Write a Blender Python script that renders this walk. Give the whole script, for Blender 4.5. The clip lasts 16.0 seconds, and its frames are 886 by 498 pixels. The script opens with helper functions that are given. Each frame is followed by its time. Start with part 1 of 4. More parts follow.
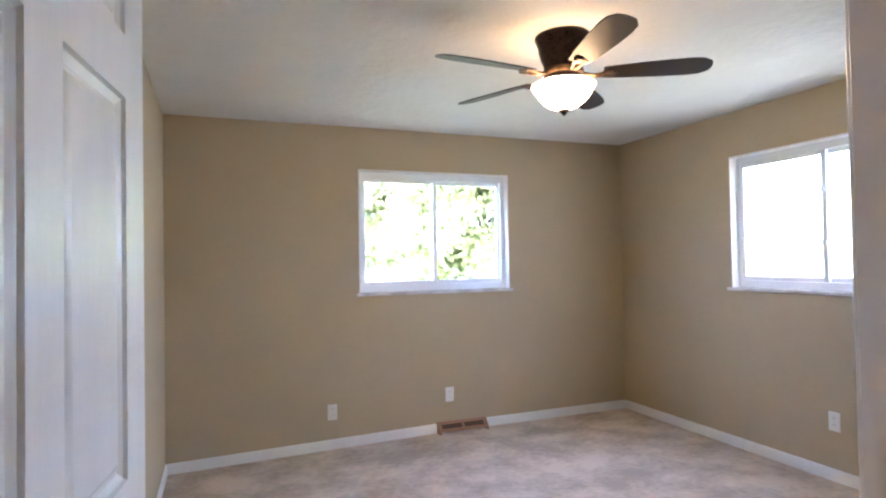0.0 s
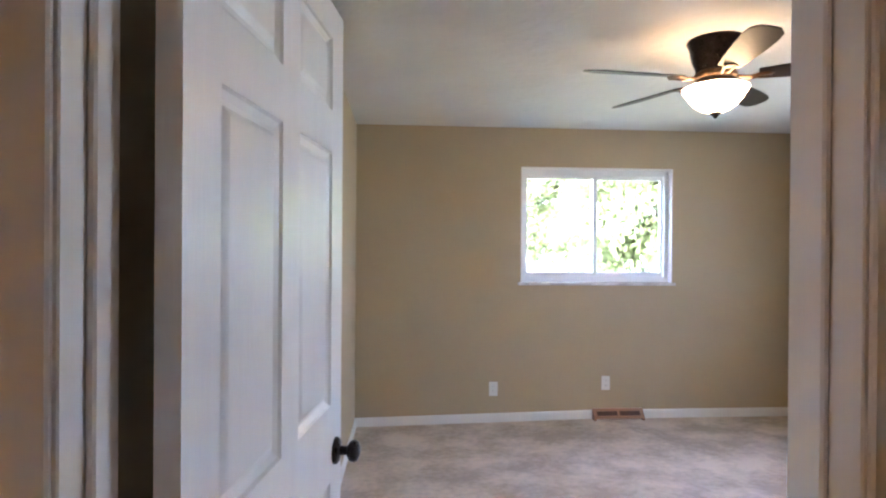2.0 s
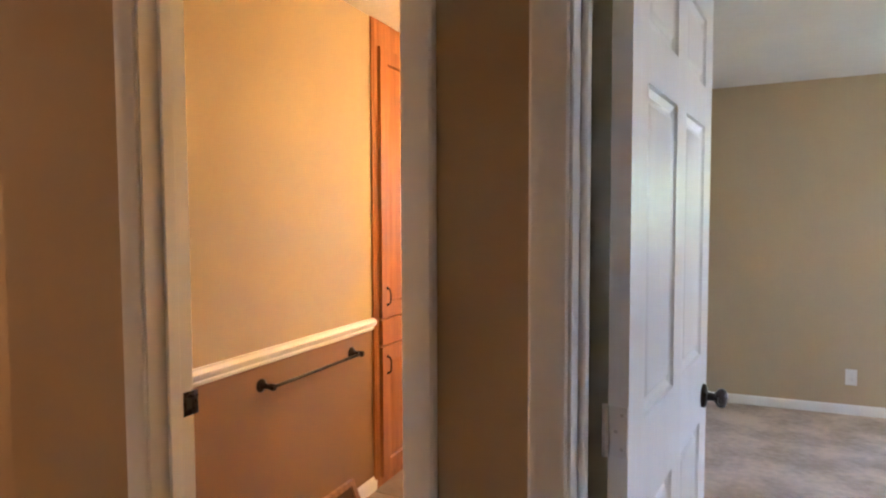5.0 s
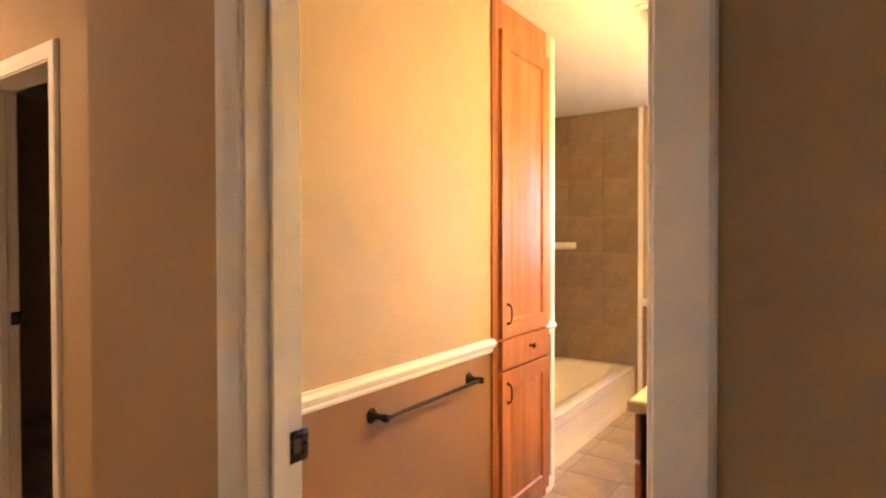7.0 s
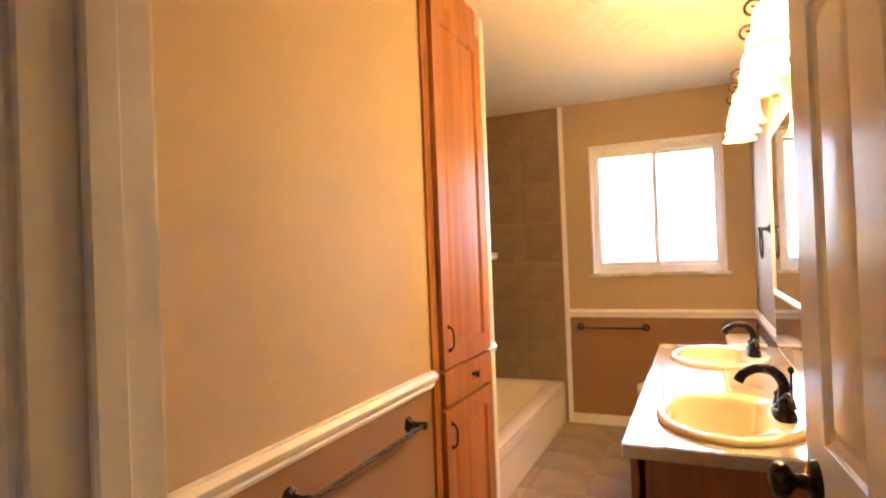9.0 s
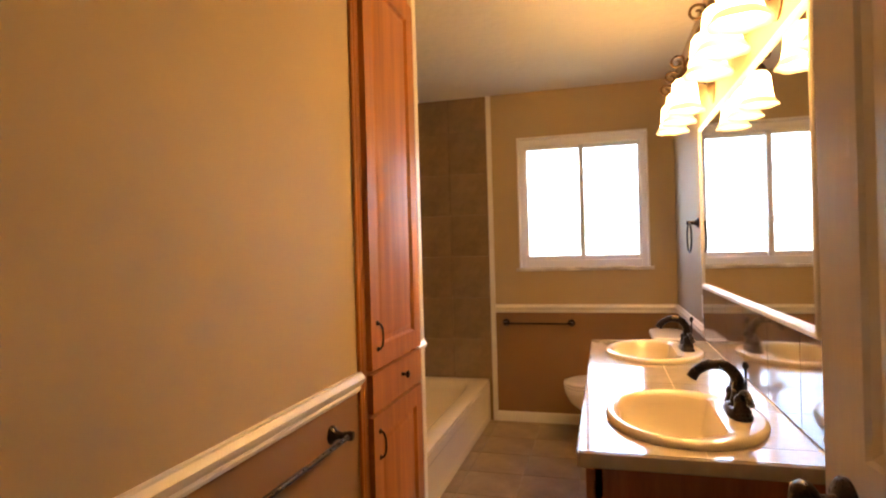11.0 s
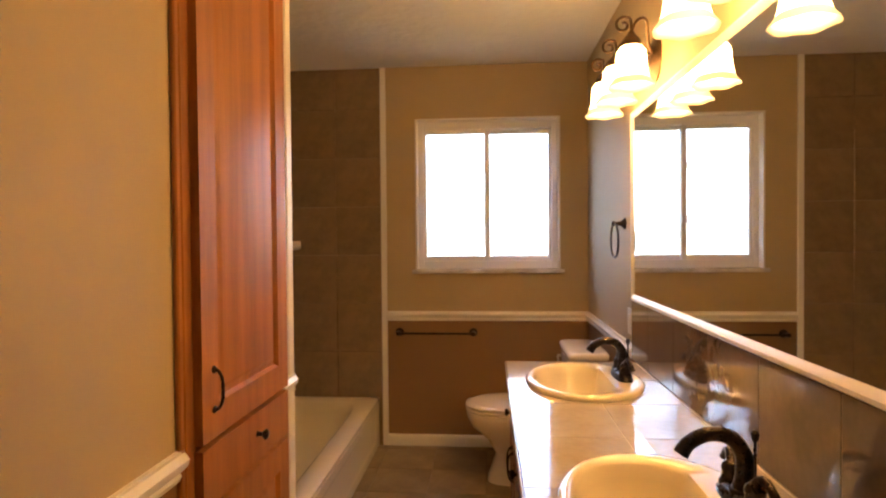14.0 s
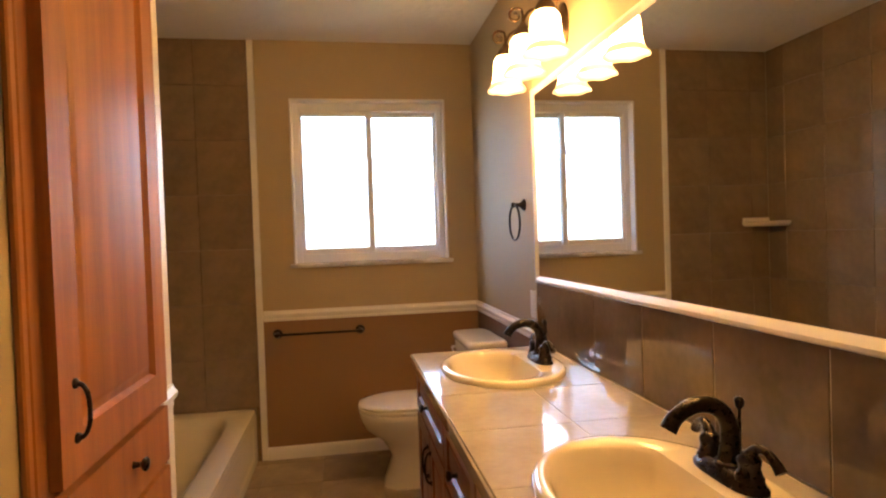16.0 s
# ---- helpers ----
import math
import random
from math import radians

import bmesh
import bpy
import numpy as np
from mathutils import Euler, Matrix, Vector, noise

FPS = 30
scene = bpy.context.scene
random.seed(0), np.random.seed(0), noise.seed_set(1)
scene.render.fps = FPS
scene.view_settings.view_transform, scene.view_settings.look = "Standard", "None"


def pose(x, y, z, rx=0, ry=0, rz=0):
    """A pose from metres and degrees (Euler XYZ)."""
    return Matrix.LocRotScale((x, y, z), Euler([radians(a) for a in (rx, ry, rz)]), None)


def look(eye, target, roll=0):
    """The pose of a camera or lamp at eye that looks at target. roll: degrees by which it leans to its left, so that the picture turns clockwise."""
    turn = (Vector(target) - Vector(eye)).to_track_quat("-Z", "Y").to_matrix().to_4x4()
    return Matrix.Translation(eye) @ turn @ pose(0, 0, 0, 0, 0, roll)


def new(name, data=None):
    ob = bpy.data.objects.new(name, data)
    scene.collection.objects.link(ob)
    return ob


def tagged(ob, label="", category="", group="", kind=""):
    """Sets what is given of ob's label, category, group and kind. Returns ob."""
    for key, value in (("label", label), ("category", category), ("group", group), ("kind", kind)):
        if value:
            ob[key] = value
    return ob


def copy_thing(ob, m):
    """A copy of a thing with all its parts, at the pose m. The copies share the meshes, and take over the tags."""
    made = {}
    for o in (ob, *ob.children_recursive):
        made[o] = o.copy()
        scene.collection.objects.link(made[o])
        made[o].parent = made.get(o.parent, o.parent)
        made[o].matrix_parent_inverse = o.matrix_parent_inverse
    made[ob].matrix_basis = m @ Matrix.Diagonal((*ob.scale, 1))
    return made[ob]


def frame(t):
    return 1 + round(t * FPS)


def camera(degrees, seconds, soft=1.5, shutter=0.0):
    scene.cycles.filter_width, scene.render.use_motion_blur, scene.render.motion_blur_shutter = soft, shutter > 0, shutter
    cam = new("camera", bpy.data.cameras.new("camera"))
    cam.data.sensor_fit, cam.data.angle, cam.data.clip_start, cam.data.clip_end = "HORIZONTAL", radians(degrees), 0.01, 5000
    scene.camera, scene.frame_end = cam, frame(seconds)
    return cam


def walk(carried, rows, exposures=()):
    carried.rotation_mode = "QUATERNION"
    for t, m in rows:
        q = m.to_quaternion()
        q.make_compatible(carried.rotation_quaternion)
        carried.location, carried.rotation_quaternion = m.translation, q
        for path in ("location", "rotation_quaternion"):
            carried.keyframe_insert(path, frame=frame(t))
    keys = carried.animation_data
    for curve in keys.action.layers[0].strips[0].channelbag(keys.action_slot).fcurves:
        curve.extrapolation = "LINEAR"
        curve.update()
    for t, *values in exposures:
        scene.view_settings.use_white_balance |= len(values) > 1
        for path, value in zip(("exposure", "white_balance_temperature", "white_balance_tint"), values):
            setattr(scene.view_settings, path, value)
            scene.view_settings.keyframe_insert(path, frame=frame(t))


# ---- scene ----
cam = camera(75.1, 16.0, soft=2.2)
PATH = [
    (0, (0.344, -0.024, 1.385), (1.074, 1.838, 1.425), -1.0),
    (0.5, (0.346, -0.101, 1.404), (0.994, 1.79, 1.45), -0.6),
    (1, (0.351, -0.185, 1.424), (0.864, 1.747, 1.46), -0.2),
    (1.5, (0.368, -0.287, 1.424), (0.704, 1.685, 1.446), 0.2),
    (2, (0.378, -0.39, 1.432), (0.52, 1.604, 1.425), 0.4),
    (2.5, (0.366, -0.492, 1.442), (0.38, 1.507, 1.399), 0.1),
    (3, (0.363, -0.582, 1.444), (0.279, 1.416, 1.375), -0.4),
    (3.5, (0.351, -0.667, 1.44), (0.135, 1.32, 1.353), -0.7),
    (4, (0.33, -0.709, 1.432), (-0.058, 1.25, 1.334), -0.7),
    (4.5, (0.295, -0.728, 1.424), (-0.316, 1.174, 1.326), -0.7),
    (5, (0.242, -0.679, 1.412), (-0.617, 1.124, 1.312), -0.2),
    (7.5, (-0.185, -0.337, 1.342), (-1.307, 1.319, 1.317), -0.1),
    (8, (-0.271, -0.237, 1.354), (-1.264, 1.499, 1.341), -1.0),
    (8.5, (-0.375, -0.144, 1.343), (-1.267, 1.646, 1.346), -1.8),
    (9, (-0.451, -0.069, 1.33), (-1.262, 1.759, 1.349), -2.2),
    (9.5, (-0.483, -0.021, 1.323), (-1.242, 1.829, 1.356), -2.4),
    (10, (-0.524, 0.04, 1.316), (-1.206, 1.92, 1.348), -2.4),
    (12.5, (-0.656, 0.339, 1.284), (-1.052, 2.299, 1.233), 0.2),
    (13, (-0.687, 0.496, 1.3), (-1.042, 2.463, 1.24), 0.3),
    (13.5, (-0.693, 0.631, 1.324), (-0.963, 2.612, 1.272), -0.1),
    (14, (-0.721, 0.712, 1.338), (-0.881, 2.706, 1.302), -0.5),
    (14.5, (-0.759, 0.787, 1.322), (-0.82, 2.786, 1.307), -1.1),
    (15, (-0.82, 0.868, 1.302), (-0.725, 2.865, 1.293), -1.4),
    (15.5, (-0.869, 0.913, 1.282), (-0.626, 2.898, 1.26), -1.7),
    (16, (-0.893, 0.929, 1.268), (-0.561, 2.901, 1.227), -1.9),
]
EXPOSURES = [(0.0, 6.3, 5650, 20), (1.5, 6.25, 5650, 20), (3.0, 6.3, 5600, 20), (4.0, 6.25, 5600, 20), (5.0, 6.45, 5700, 18), (7.5, 6.95, 5900, 16), (8.5, 6.55, 6150, 17), (9.5, 5.95, 6550, 19), (10.0, 5.75, 6650, 20), (12.5, 5.1, 6950, 20), (14.0, 5.1, 6850, 20), (16.0, 5.15, 6500, 17)]
walk(cam, [(t, look(eye, target, roll)) for t, eye, target, roll in PATH], EXPOSURES)

# ---- world and sun ----
SKY, SUN = 0.15, 1.2
world = bpy.data.worlds.new("sky")
scene.world = world
world.use_nodes = True
wn = world.node_tree.nodes
sky = wn.new("ShaderNodeTexSky")
sky.sky_type, sky.sun_disc = "NISHITA", False
sky.sun_elevation, sky.sun_rotation = radians(52), radians(215)
sky.dust_density, sky.air_density = 4.0, 1.0
world.node_tree.links.new(sky.outputs[0], wn["Background"].inputs[0])
wn["Background"].inputs[1].default_value = SKY
sun = new("sun", bpy.data.lights.new("sun", "SUN"))
sun.data.energy, sun.data.angle, sun.data.color = SUN, radians(12), (1.0, 0.95, 0.88)
sun.matrix_basis = look((0, 0, 0), (0.45, 0.64, -1.0))

daylight = new("window_daylight", bpy.data.lights.new("window_daylight", "AREA"))
daylight.data.shape, daylight.data.size, daylight.data.size_y = "RECTANGLE", 1.26, 0.90
daylight.data.energy, daylight.data.color = 0.12, (1.0, 0.97, 0.96)
daylight.matrix_basis = look((4.085, 2.499, 1.63), (0.0, 2.499, 1.63))

VANITY_GLOW, FAN_GLOW, HALL_GLOW = 1.1, 0.5, 1.35
BULB = 0.025

# ---- materials ----


def material(name, color, rough=0.5, metal=0.0, vary=0.12, scale=6.0, bump=0.0, bump_scale=60.0, stretch=(1, 1, 1), coat=0.0, second=None, spread=0.0, tight=0.0, relief=0.004):
    """Two scales of colour variation, fine relief, and a little roughness variation."""
    m = bpy.data.materials.new(name)
    m.use_nodes = True
    n, k = m.node_tree.nodes, m.node_tree.links.new
    b = n["Principled BSDF"]
    b.inputs["Roughness"].default_value, b.inputs["Metallic"].default_value = rough, metal
    b.inputs["Coat Weight"].default_value, b.inputs["Coat Roughness"].default_value = coat, 0.28 if coat < 0.45 else 0.08
    co = n.new("ShaderNodeTexCoord")
    mp = n.new("ShaderNodeMapping")
    mp.inputs["Scale"].default_value = stretch
    k(co.outputs["Object"], mp.inputs[0])
    big, fine = n.new("ShaderNodeTexNoise"), n.new("ShaderNodeTexNoise")
    big.inputs["Scale"].default_value, big.inputs["Detail"].default_value = scale, 5
    fine.inputs["Scale"].default_value, fine.inputs["Detail"].default_value = scale * 9, 4
    add = n.new("ShaderNodeMath")
    add.operation = "MULTIPLY_ADD"
    add.inputs[1].default_value = 0.35
    ramp = n.new("ShaderNodeValToRGB")
    c = Vector(color)
    dark = Vector(second) if second else c * (1 - vary)
    ramp.color_ramp.elements[0].position, ramp.color_ramp.elements[1].position = 0.45 + tight, 0.9 - tight
    ramp.color_ramp.elements[0].color, ramp.color_ramp.elements[1].color = (*dark, 1), (*(c * (1 + vary * 0.5)), 1)
    k(mp.outputs[0], big.inputs["Vector"])
    k(mp.outputs[0], fine.inputs["Vector"])
    k(fine.outputs[0], add.inputs[0])
    k(big.outputs[0], add.inputs[2])
    k(add.outputs[0], ramp.inputs[0])
    out = ramp.outputs[0]
    if spread:
        info, hsv, mr = n.new("ShaderNodeObjectInfo"), n.new("ShaderNodeHueSaturation"), n.new("ShaderNodeMapRange")
        mr.inputs["To Min"].default_value, mr.inputs["To Max"].default_value = 1 - spread, 1 + spread
        k(info.outputs["Random"], mr.inputs["Value"])
        k(mr.outputs[0], hsv.inputs["Value"])
        k(out, hsv.inputs["Color"])
        out = hsv.outputs[0]
    k(out, b.inputs["Base Color"])
    rr = n.new("ShaderNodeMapRange")
    rr.inputs["To Min"].default_value, rr.inputs["To Max"].default_value = max(0.02, rough * 0.85), min(1, rough * 1.15)
    k(fine.outputs[0], rr.inputs["Value"])
    k(rr.outputs[0], b.inputs["Roughness"])
    if bump:
        bt, bp = n.new("ShaderNodeTexNoise"), n.new("ShaderNodeBump")
        bt.inputs["Scale"].default_value, bt.inputs["Detail"].default_value = bump_scale, 4
        bp.inputs["Strength"].default_value, bp.inputs["Distance"].default_value = bump, relief
        k(mp.outputs[0], bt.inputs["Vector"])
        k(bt.outputs[0], bp.inputs["Height"])
        k(bp.outputs[0], b.inputs["Normal"])
    return m


def glowing(name, color, strength):
    m = bpy.data.materials.new(name)
    m.use_nodes = True
    b = m.node_tree.nodes["Principled BSDF"]
    b.inputs["Base Color"].default_value, b.inputs["Roughness"].default_value = (0.85, 0.8, 0.7, 1), 0.3
    b.inputs["Emission Color"].default_value, b.inputs["Emission Strength"].default_value = (*color, 1), strength
    return m


TAN = material("tan_wall_paint", (0.465, 0.368, 0.230), 0.6, vary=0.05, scale=1.5, bump=0.12, bump_scale=220)
# The tan wall paint again, with the hallway's dimness put into its colour.
DIMTAN = material("hallway_dimmed_tan_paint", (0.42, 0.305, 0.178), 0.8, vary=0.06, scale=1.5, bump=0.12, bump_scale=220)
BROWN = material("brown_wall_paint", (0.275, 0.158, 0.078), 0.6, vary=0.06, scale=1.5, bump=0.12, bump_scale=220)
# Pale reflector colour for the unseen hall walls, to brighten the doorway wall.
BOUNCEWHITE = material("off_white_bounce_paint", (0.78, 0.74, 0.67), 0.7, vary=0.04, scale=1.5, bump=0.12, bump_scale=220)
CEIL = material("textured_ceiling", (0.76, 0.74, 0.71), 0.8, vary=0.05, scale=2.0, bump=1.0, bump_scale=15, relief=0.008)
WHITE = material("white_trim_paint", (0.8, 0.79, 0.77), 0.32, vary=0.05, scale=4.0, bump=0.05, bump_scale=40)
DOORWHITE = material("white_door_paint", (0.86, 0.86, 0.86), 0.3, vary=0.04, scale=3.0, bump=0.16, bump_scale=26, stretch=(5, 5, 0.6))
VINYL = material("white_window_vinyl", (0.8, 0.81, 0.82), 0.35, vary=0.03, scale=5)
OAK = material("honey_oak", (0.42, 0.164, 0.038), 0.5, vary=0.12, scale=4, bump=0.05, bump_scale=30, stretch=(5, 5, 0.35), coat=0.06, second=(0.26, 0.090, 0.020), tight=0.02)
OAKDARK = material("vanity_oak", (0.30, 0.10, 0.035), 0.32, vary=0.2, scale=5, bump=0.12, bump_scale=30, stretch=(7, 7, 0.55), coat=0.3, second=(0.19, 0.055, 0.018))
PINE = material("pine_register", (0.36, 0.195, 0.105), 0.45, vary=0.2, scale=6, stretch=(0.6, 6, 6), bump=0.1, second=(0.25, 0.125, 0.065))
CARPET = material("beige_carpet", (0.68, 0.565, 0.455), 0.95, vary=0.06, scale=2.4, bump=1.0, bump_scale=240, stretch=(1.1, 1.2, 1), second=(0.44, 0.355, 0.275), tight=0.09, relief=0.006)
WALLTILE = material("brown_wall_tile", (0.29, 0.21, 0.14), 0.22, vary=0.2, scale=3.2, bump=0.05, bump_scale=20, second=(0.20, 0.150, 0.100), spread=0.07)
FLOORTILE = material("stone_floor_tile", (0.34, 0.26, 0.18), 0.3, vary=0.2, scale=5, bump=0.06, bump_scale=25, second=(0.20, 0.155, 0.11), spread=0.08)
COUNTER = material("glossy_counter_tile", (0.50, 0.455, 0.395), 0.08, vary=0.14, scale=5, second=(0.39, 0.345, 0.29), spread=0.05, coat=0.5)
SPLASH = material("glossy_splash_tile", (0.160, 0.120, 0.098), 0.06, vary=0.14, scale=5, second=(0.105, 0.080, 0.066), spread=0.05, coat=0.45)
GROUT = material("grout", (0.60, 0.52, 0.42), 0.85, vary=0.15, scale=20, bump=0.2)
GROUTMID = material("mid_grout", (0.36, 0.30, 0.25), 0.7, vary=0.15, scale=20)
GROUTDARK = material("dark_grout", (0.26, 0.21, 0.16), 0.85, vary=0.15, scale=20, bump=0.2)
BISQUE = material("bisque_porcelain", (0.78, 0.71, 0.58), 0.12, vary=0.03, scale=3, coat=0.5)
TUBMAT = material("bone_enamel", (0.74, 0.68, 0.55), 0.15, vary=0.03, scale=3, coat=0.4)
CHINA = material("white_china", (0.80, 0.74, 0.64), 0.12, vary=0.03, scale=3, coat=0.5)
BRONZE = material("oil_rubbed_bronze", (0.035, 0.026, 0.022), 0.28, metal=0.75, vary=0.3, scale=14)
AGED = material("aged_bronze", (0.12, 0.075, 0.045), 0.4, metal=0.8, vary=0.45, scale=40, bump=0.3, bump_scale=90)
BLADE = material("dark_walnut_blade", (0.022, 0.013, 0.010), 0.48, vary=0.4, scale=8, stretch=(1, 1, 1), bump=0.06)
PLASTIC = material("white_plastic", (0.78, 0.77, 0.74), 0.35, vary=0.03, scale=8)
SLOT = material("dark_slot", (0.05, 0.045, 0.04), 0.6, vary=0.1)
STEEL = material("worn_steel", (0.62, 0.6, 0.57), 0.35, metal=0.6, vary=0.2, scale=30)
MARBLE = material("marble_sill", (0.72, 0.70, 0.68), 0.2, vary=0.25, scale=9, second=(0.45, 0.43, 0.42))
DARKMESH = material("register_mesh", (0.10, 0.05, 0.03), 0.7, vary=0.3, scale=120, bump=0.4, bump_scale=200)
GRASS = material("grass", (0.085, 0.10, 0.045), 0.9, vary=0.4, scale=3, bump=0.6, bump_scale=40)
LEAF = material("leaf", (0.095, 0.118, 0.048), 0.6, vary=0.35, scale=4)
ln = LEAF.node_tree.nodes
thin, blend = ln.new("ShaderNodeBsdfTranslucent"), ln.new("ShaderNodeMixShader")
thin.inputs[0].default_value, blend.inputs[0].default_value = (0.26, 0.31, 0.14, 1), 0.42
LEAF.node_tree.links.new(ln["Principled BSDF"].outputs[0], blend.inputs[1])
LEAF.node_tree.links.new(thin.outputs[0], blend.inputs[2])
LEAF.node_tree.links.new(blend.outputs[0], ln["Material Output"].inputs[0])
BARK = material("bark", (0.10, 0.08, 0.06), 0.9, vary=0.4, scale=10, bump=0.6)
SIDING = material("white_siding", (0.62, 0.60, 0.57), 0.6, vary=0.08, scale=2)
BLUE = material("blue_bin", (0.05, 0.12, 0.24), 0.45, vary=0.1)
RED = material("red_bin", (0.42, 0.04, 0.05), 0.45, vary=0.1)
SHADE = glowing("lit_alabaster_glass", (1.0, 0.565, 0.17), VANITY_GLOW)
SHADERIM = glowing("lit_alabaster_rim", (1.0, 0.56, 0.20), VANITY_GLOW * 0.032)
BOWL = glowing("lit_fan_bowl", (1.0, 0.64, 0.30), FAN_GLOW)
HALLBOWL = glowing("lit_hall_bowl", (1.0, 0.58, 0.27), HALL_GLOW)
MIRROR = bpy.data.materials.new("mirror_silver")
MIRROR.use_nodes = True
mb = MIRROR.node_tree.nodes["Principled BSDF"]
mb.inputs["Base Color"].default_value, mb.inputs["Metallic"].default_value, mb.inputs["Roughness"].default_value = (0.88, 0.89, 0.88, 1), 1.0, 0.01
GLASS = bpy.data.materials.new("window_glass")
GLASS.use_nodes = True
gb = GLASS.node_tree.nodes["Principled BSDF"]
gb.inputs["Base Color"].default_value, gb.inputs["Transmission Weight"].default_value = (0.96, 0.98, 0.97, 1), 1.0
gb.inputs["Roughness"].default_value, gb.inputs["IOR"].default_value = 0.0, 1.45

FROSTED = bpy.data.materials.new("frosted_glass")
FROSTED.use_nodes = True
fb = FROSTED.node_tree.nodes["Principled BSDF"]
fb.inputs["Base Color"].default_value, fb.inputs["Transmission Weight"].default_value = (0.60, 0.62, 0.64, 1), 1.0
fb.inputs["Roughness"].default_value, fb.inputs["IOR"].default_value = 0.45, 1.3

ROUNDED = [BRONZE, AGED, CHINA, TUBMAT, SHADE, SHADERIM, BOWL, HALLBOWL, BARK]

# ---- mesh helpers ----


def finish(name, bm, mat, smooth=26):
    if smooth == 26 and mat in ROUNDED:
        smooth = 60
    bmesh.ops.recalc_face_normals(bm, faces=bm.faces)
    me = bpy.data.meshes.new(name)
    bm.to_mesh(me)
    bm.free()
    for m in mat if isinstance(mat, (list, tuple)) else [mat]:
        me.materials.append(m)
    if smooth:
        me.polygons.foreach_set("use_smooth", [True] * len(me.polygons))
        me.set_sharp_from_angle(angle=radians(smooth))
    return me


def whole(name, bm, mat, label="", category="", kind="", group="", smooth=26):
    return tagged(new(name, finish(name, bm, mat, smooth)), label, category, group, kind)


def thing(name, base, label, category, group="", kind=""):
    ob = new(name)
    ob.empty_display_size = 0.05
    ob.matrix_basis = Matrix.Translation(base)
    return tagged(ob, label, category, group, kind)


def part(name, bm, mat, parent, label="", smooth=26):
    """A mesh in world coordinates under a thing, or under a part of one."""
    ob = new(name, finish(name, bm, mat, smooth))
    ob.parent = parent
    ob.matrix_parent_inverse = parent.matrix_basis.inverted()
    return tagged(ob, label)


def box(bm, x0, x1, y0, y1, z0, z1, bevel=0.0, mat=0, segs=1):
    vs = bmesh.ops.create_cube(bm, size=1)["verts"]
    for v in vs:
        v.co = Vector((x0 + (v.co.x + 0.5) * (x1 - x0), y0 + (v.co.y + 0.5) * (y1 - y0), z0 + (v.co.z + 0.5) * (z1 - z0)))
    fs = {f for v in vs for f in v.link_faces}
    for f in fs:
        f.material_index = mat
    if bevel:
        es = {e for v in vs for e in v.link_edges}
        bmesh.ops.bevel(bm, geom=list(es), offset=bevel, segments=segs, affect="EDGES", profile=0.6)
    return bm


def boxes(*rows, bevel=0.0):
    bm = bmesh.new()
    for r in rows:
        box(bm, *r[:6], bevel=bevel, mat=int(r[6]) if len(r) > 6 else 0)
    return bm


def rings_to(bm, rings, close_first=True, close_last=True, cyclic=True):
    made = [[bm.verts.new(p) for p in r] for r in rings]
    n = len(made[0])
    for a, b in zip(made, made[1:]):
        for i in range(n if cyclic else n - 1):
            bm.faces.new((a[i], a[(i + 1) % n], b[(i + 1) % n], b[i]))
    if close_first:
        bm.faces.new(made[0][::-1])
    if close_last:
        bm.faces.new(made[-1])
    return bm


def lathe(profile, at=(0, 0, 0), axis=(0, 0, 1), segs=32, squash=(1, 1), bm=None, closed=True, wave=0.0):
    """Turns (radius, height) pairs about an axis through at; wave: how far a flared rim is scalloped."""
    bm = bm or bmesh.new()
    turn = Vector((0, 0, 1)).rotation_difference(Vector(axis)).to_matrix()
    rings = []
    least = min(q for q, _ in profile)
    for r, h in profile:
        if wave:
            k = (r - least) / 0.021
            rings.append([Vector(at) + Vector((r * c * w, r * s * w, h - 0.1 * wave * k * math.sin(6 * a))) for a, c, s, w in ((a, math.cos(a), math.sin(a), 1 + wave * k * math.sin(6 * a)) for a in (i * math.tau / segs for i in range(segs)))])
            continue
        rings.append([Vector(at) + turn @ Vector((max(r, 1e-4) * squash[0] * math.cos(a), max(r, 1e-4) * squash[1] * math.sin(a), h)) for a in (i * math.tau / segs for i in range(segs))])
    return rings_to(bm, rings, closed, closed)


def loft(sections, segs=48, bm=None, first=True, last=True, limit=None):
    """Rings of (cx, cy, z, rx, ry, roundness): 2 is an ellipse, more is squarer. limit: rings with an index in it are cut off at that x."""
    bm = bm or bmesh.new()
    rings = []
    for i, (cx, cy, z, rx, ry, n) in enumerate(sections):
        ring = []
        for j in range(segs):
            a = (j + 0.5) * math.tau / segs
            c, s = math.cos(a), math.sin(a)
            x = cx + rx * math.copysign(abs(c) ** (2 / n), c)
            y = cy + ry * math.copysign(abs(s) ** (2 / n), s)
            if limit and i in limit:
                x = min(x, limit[i])
            ring.append((x, y, z))
        rings.append(ring)
    return rings_to(bm, rings, first, last)


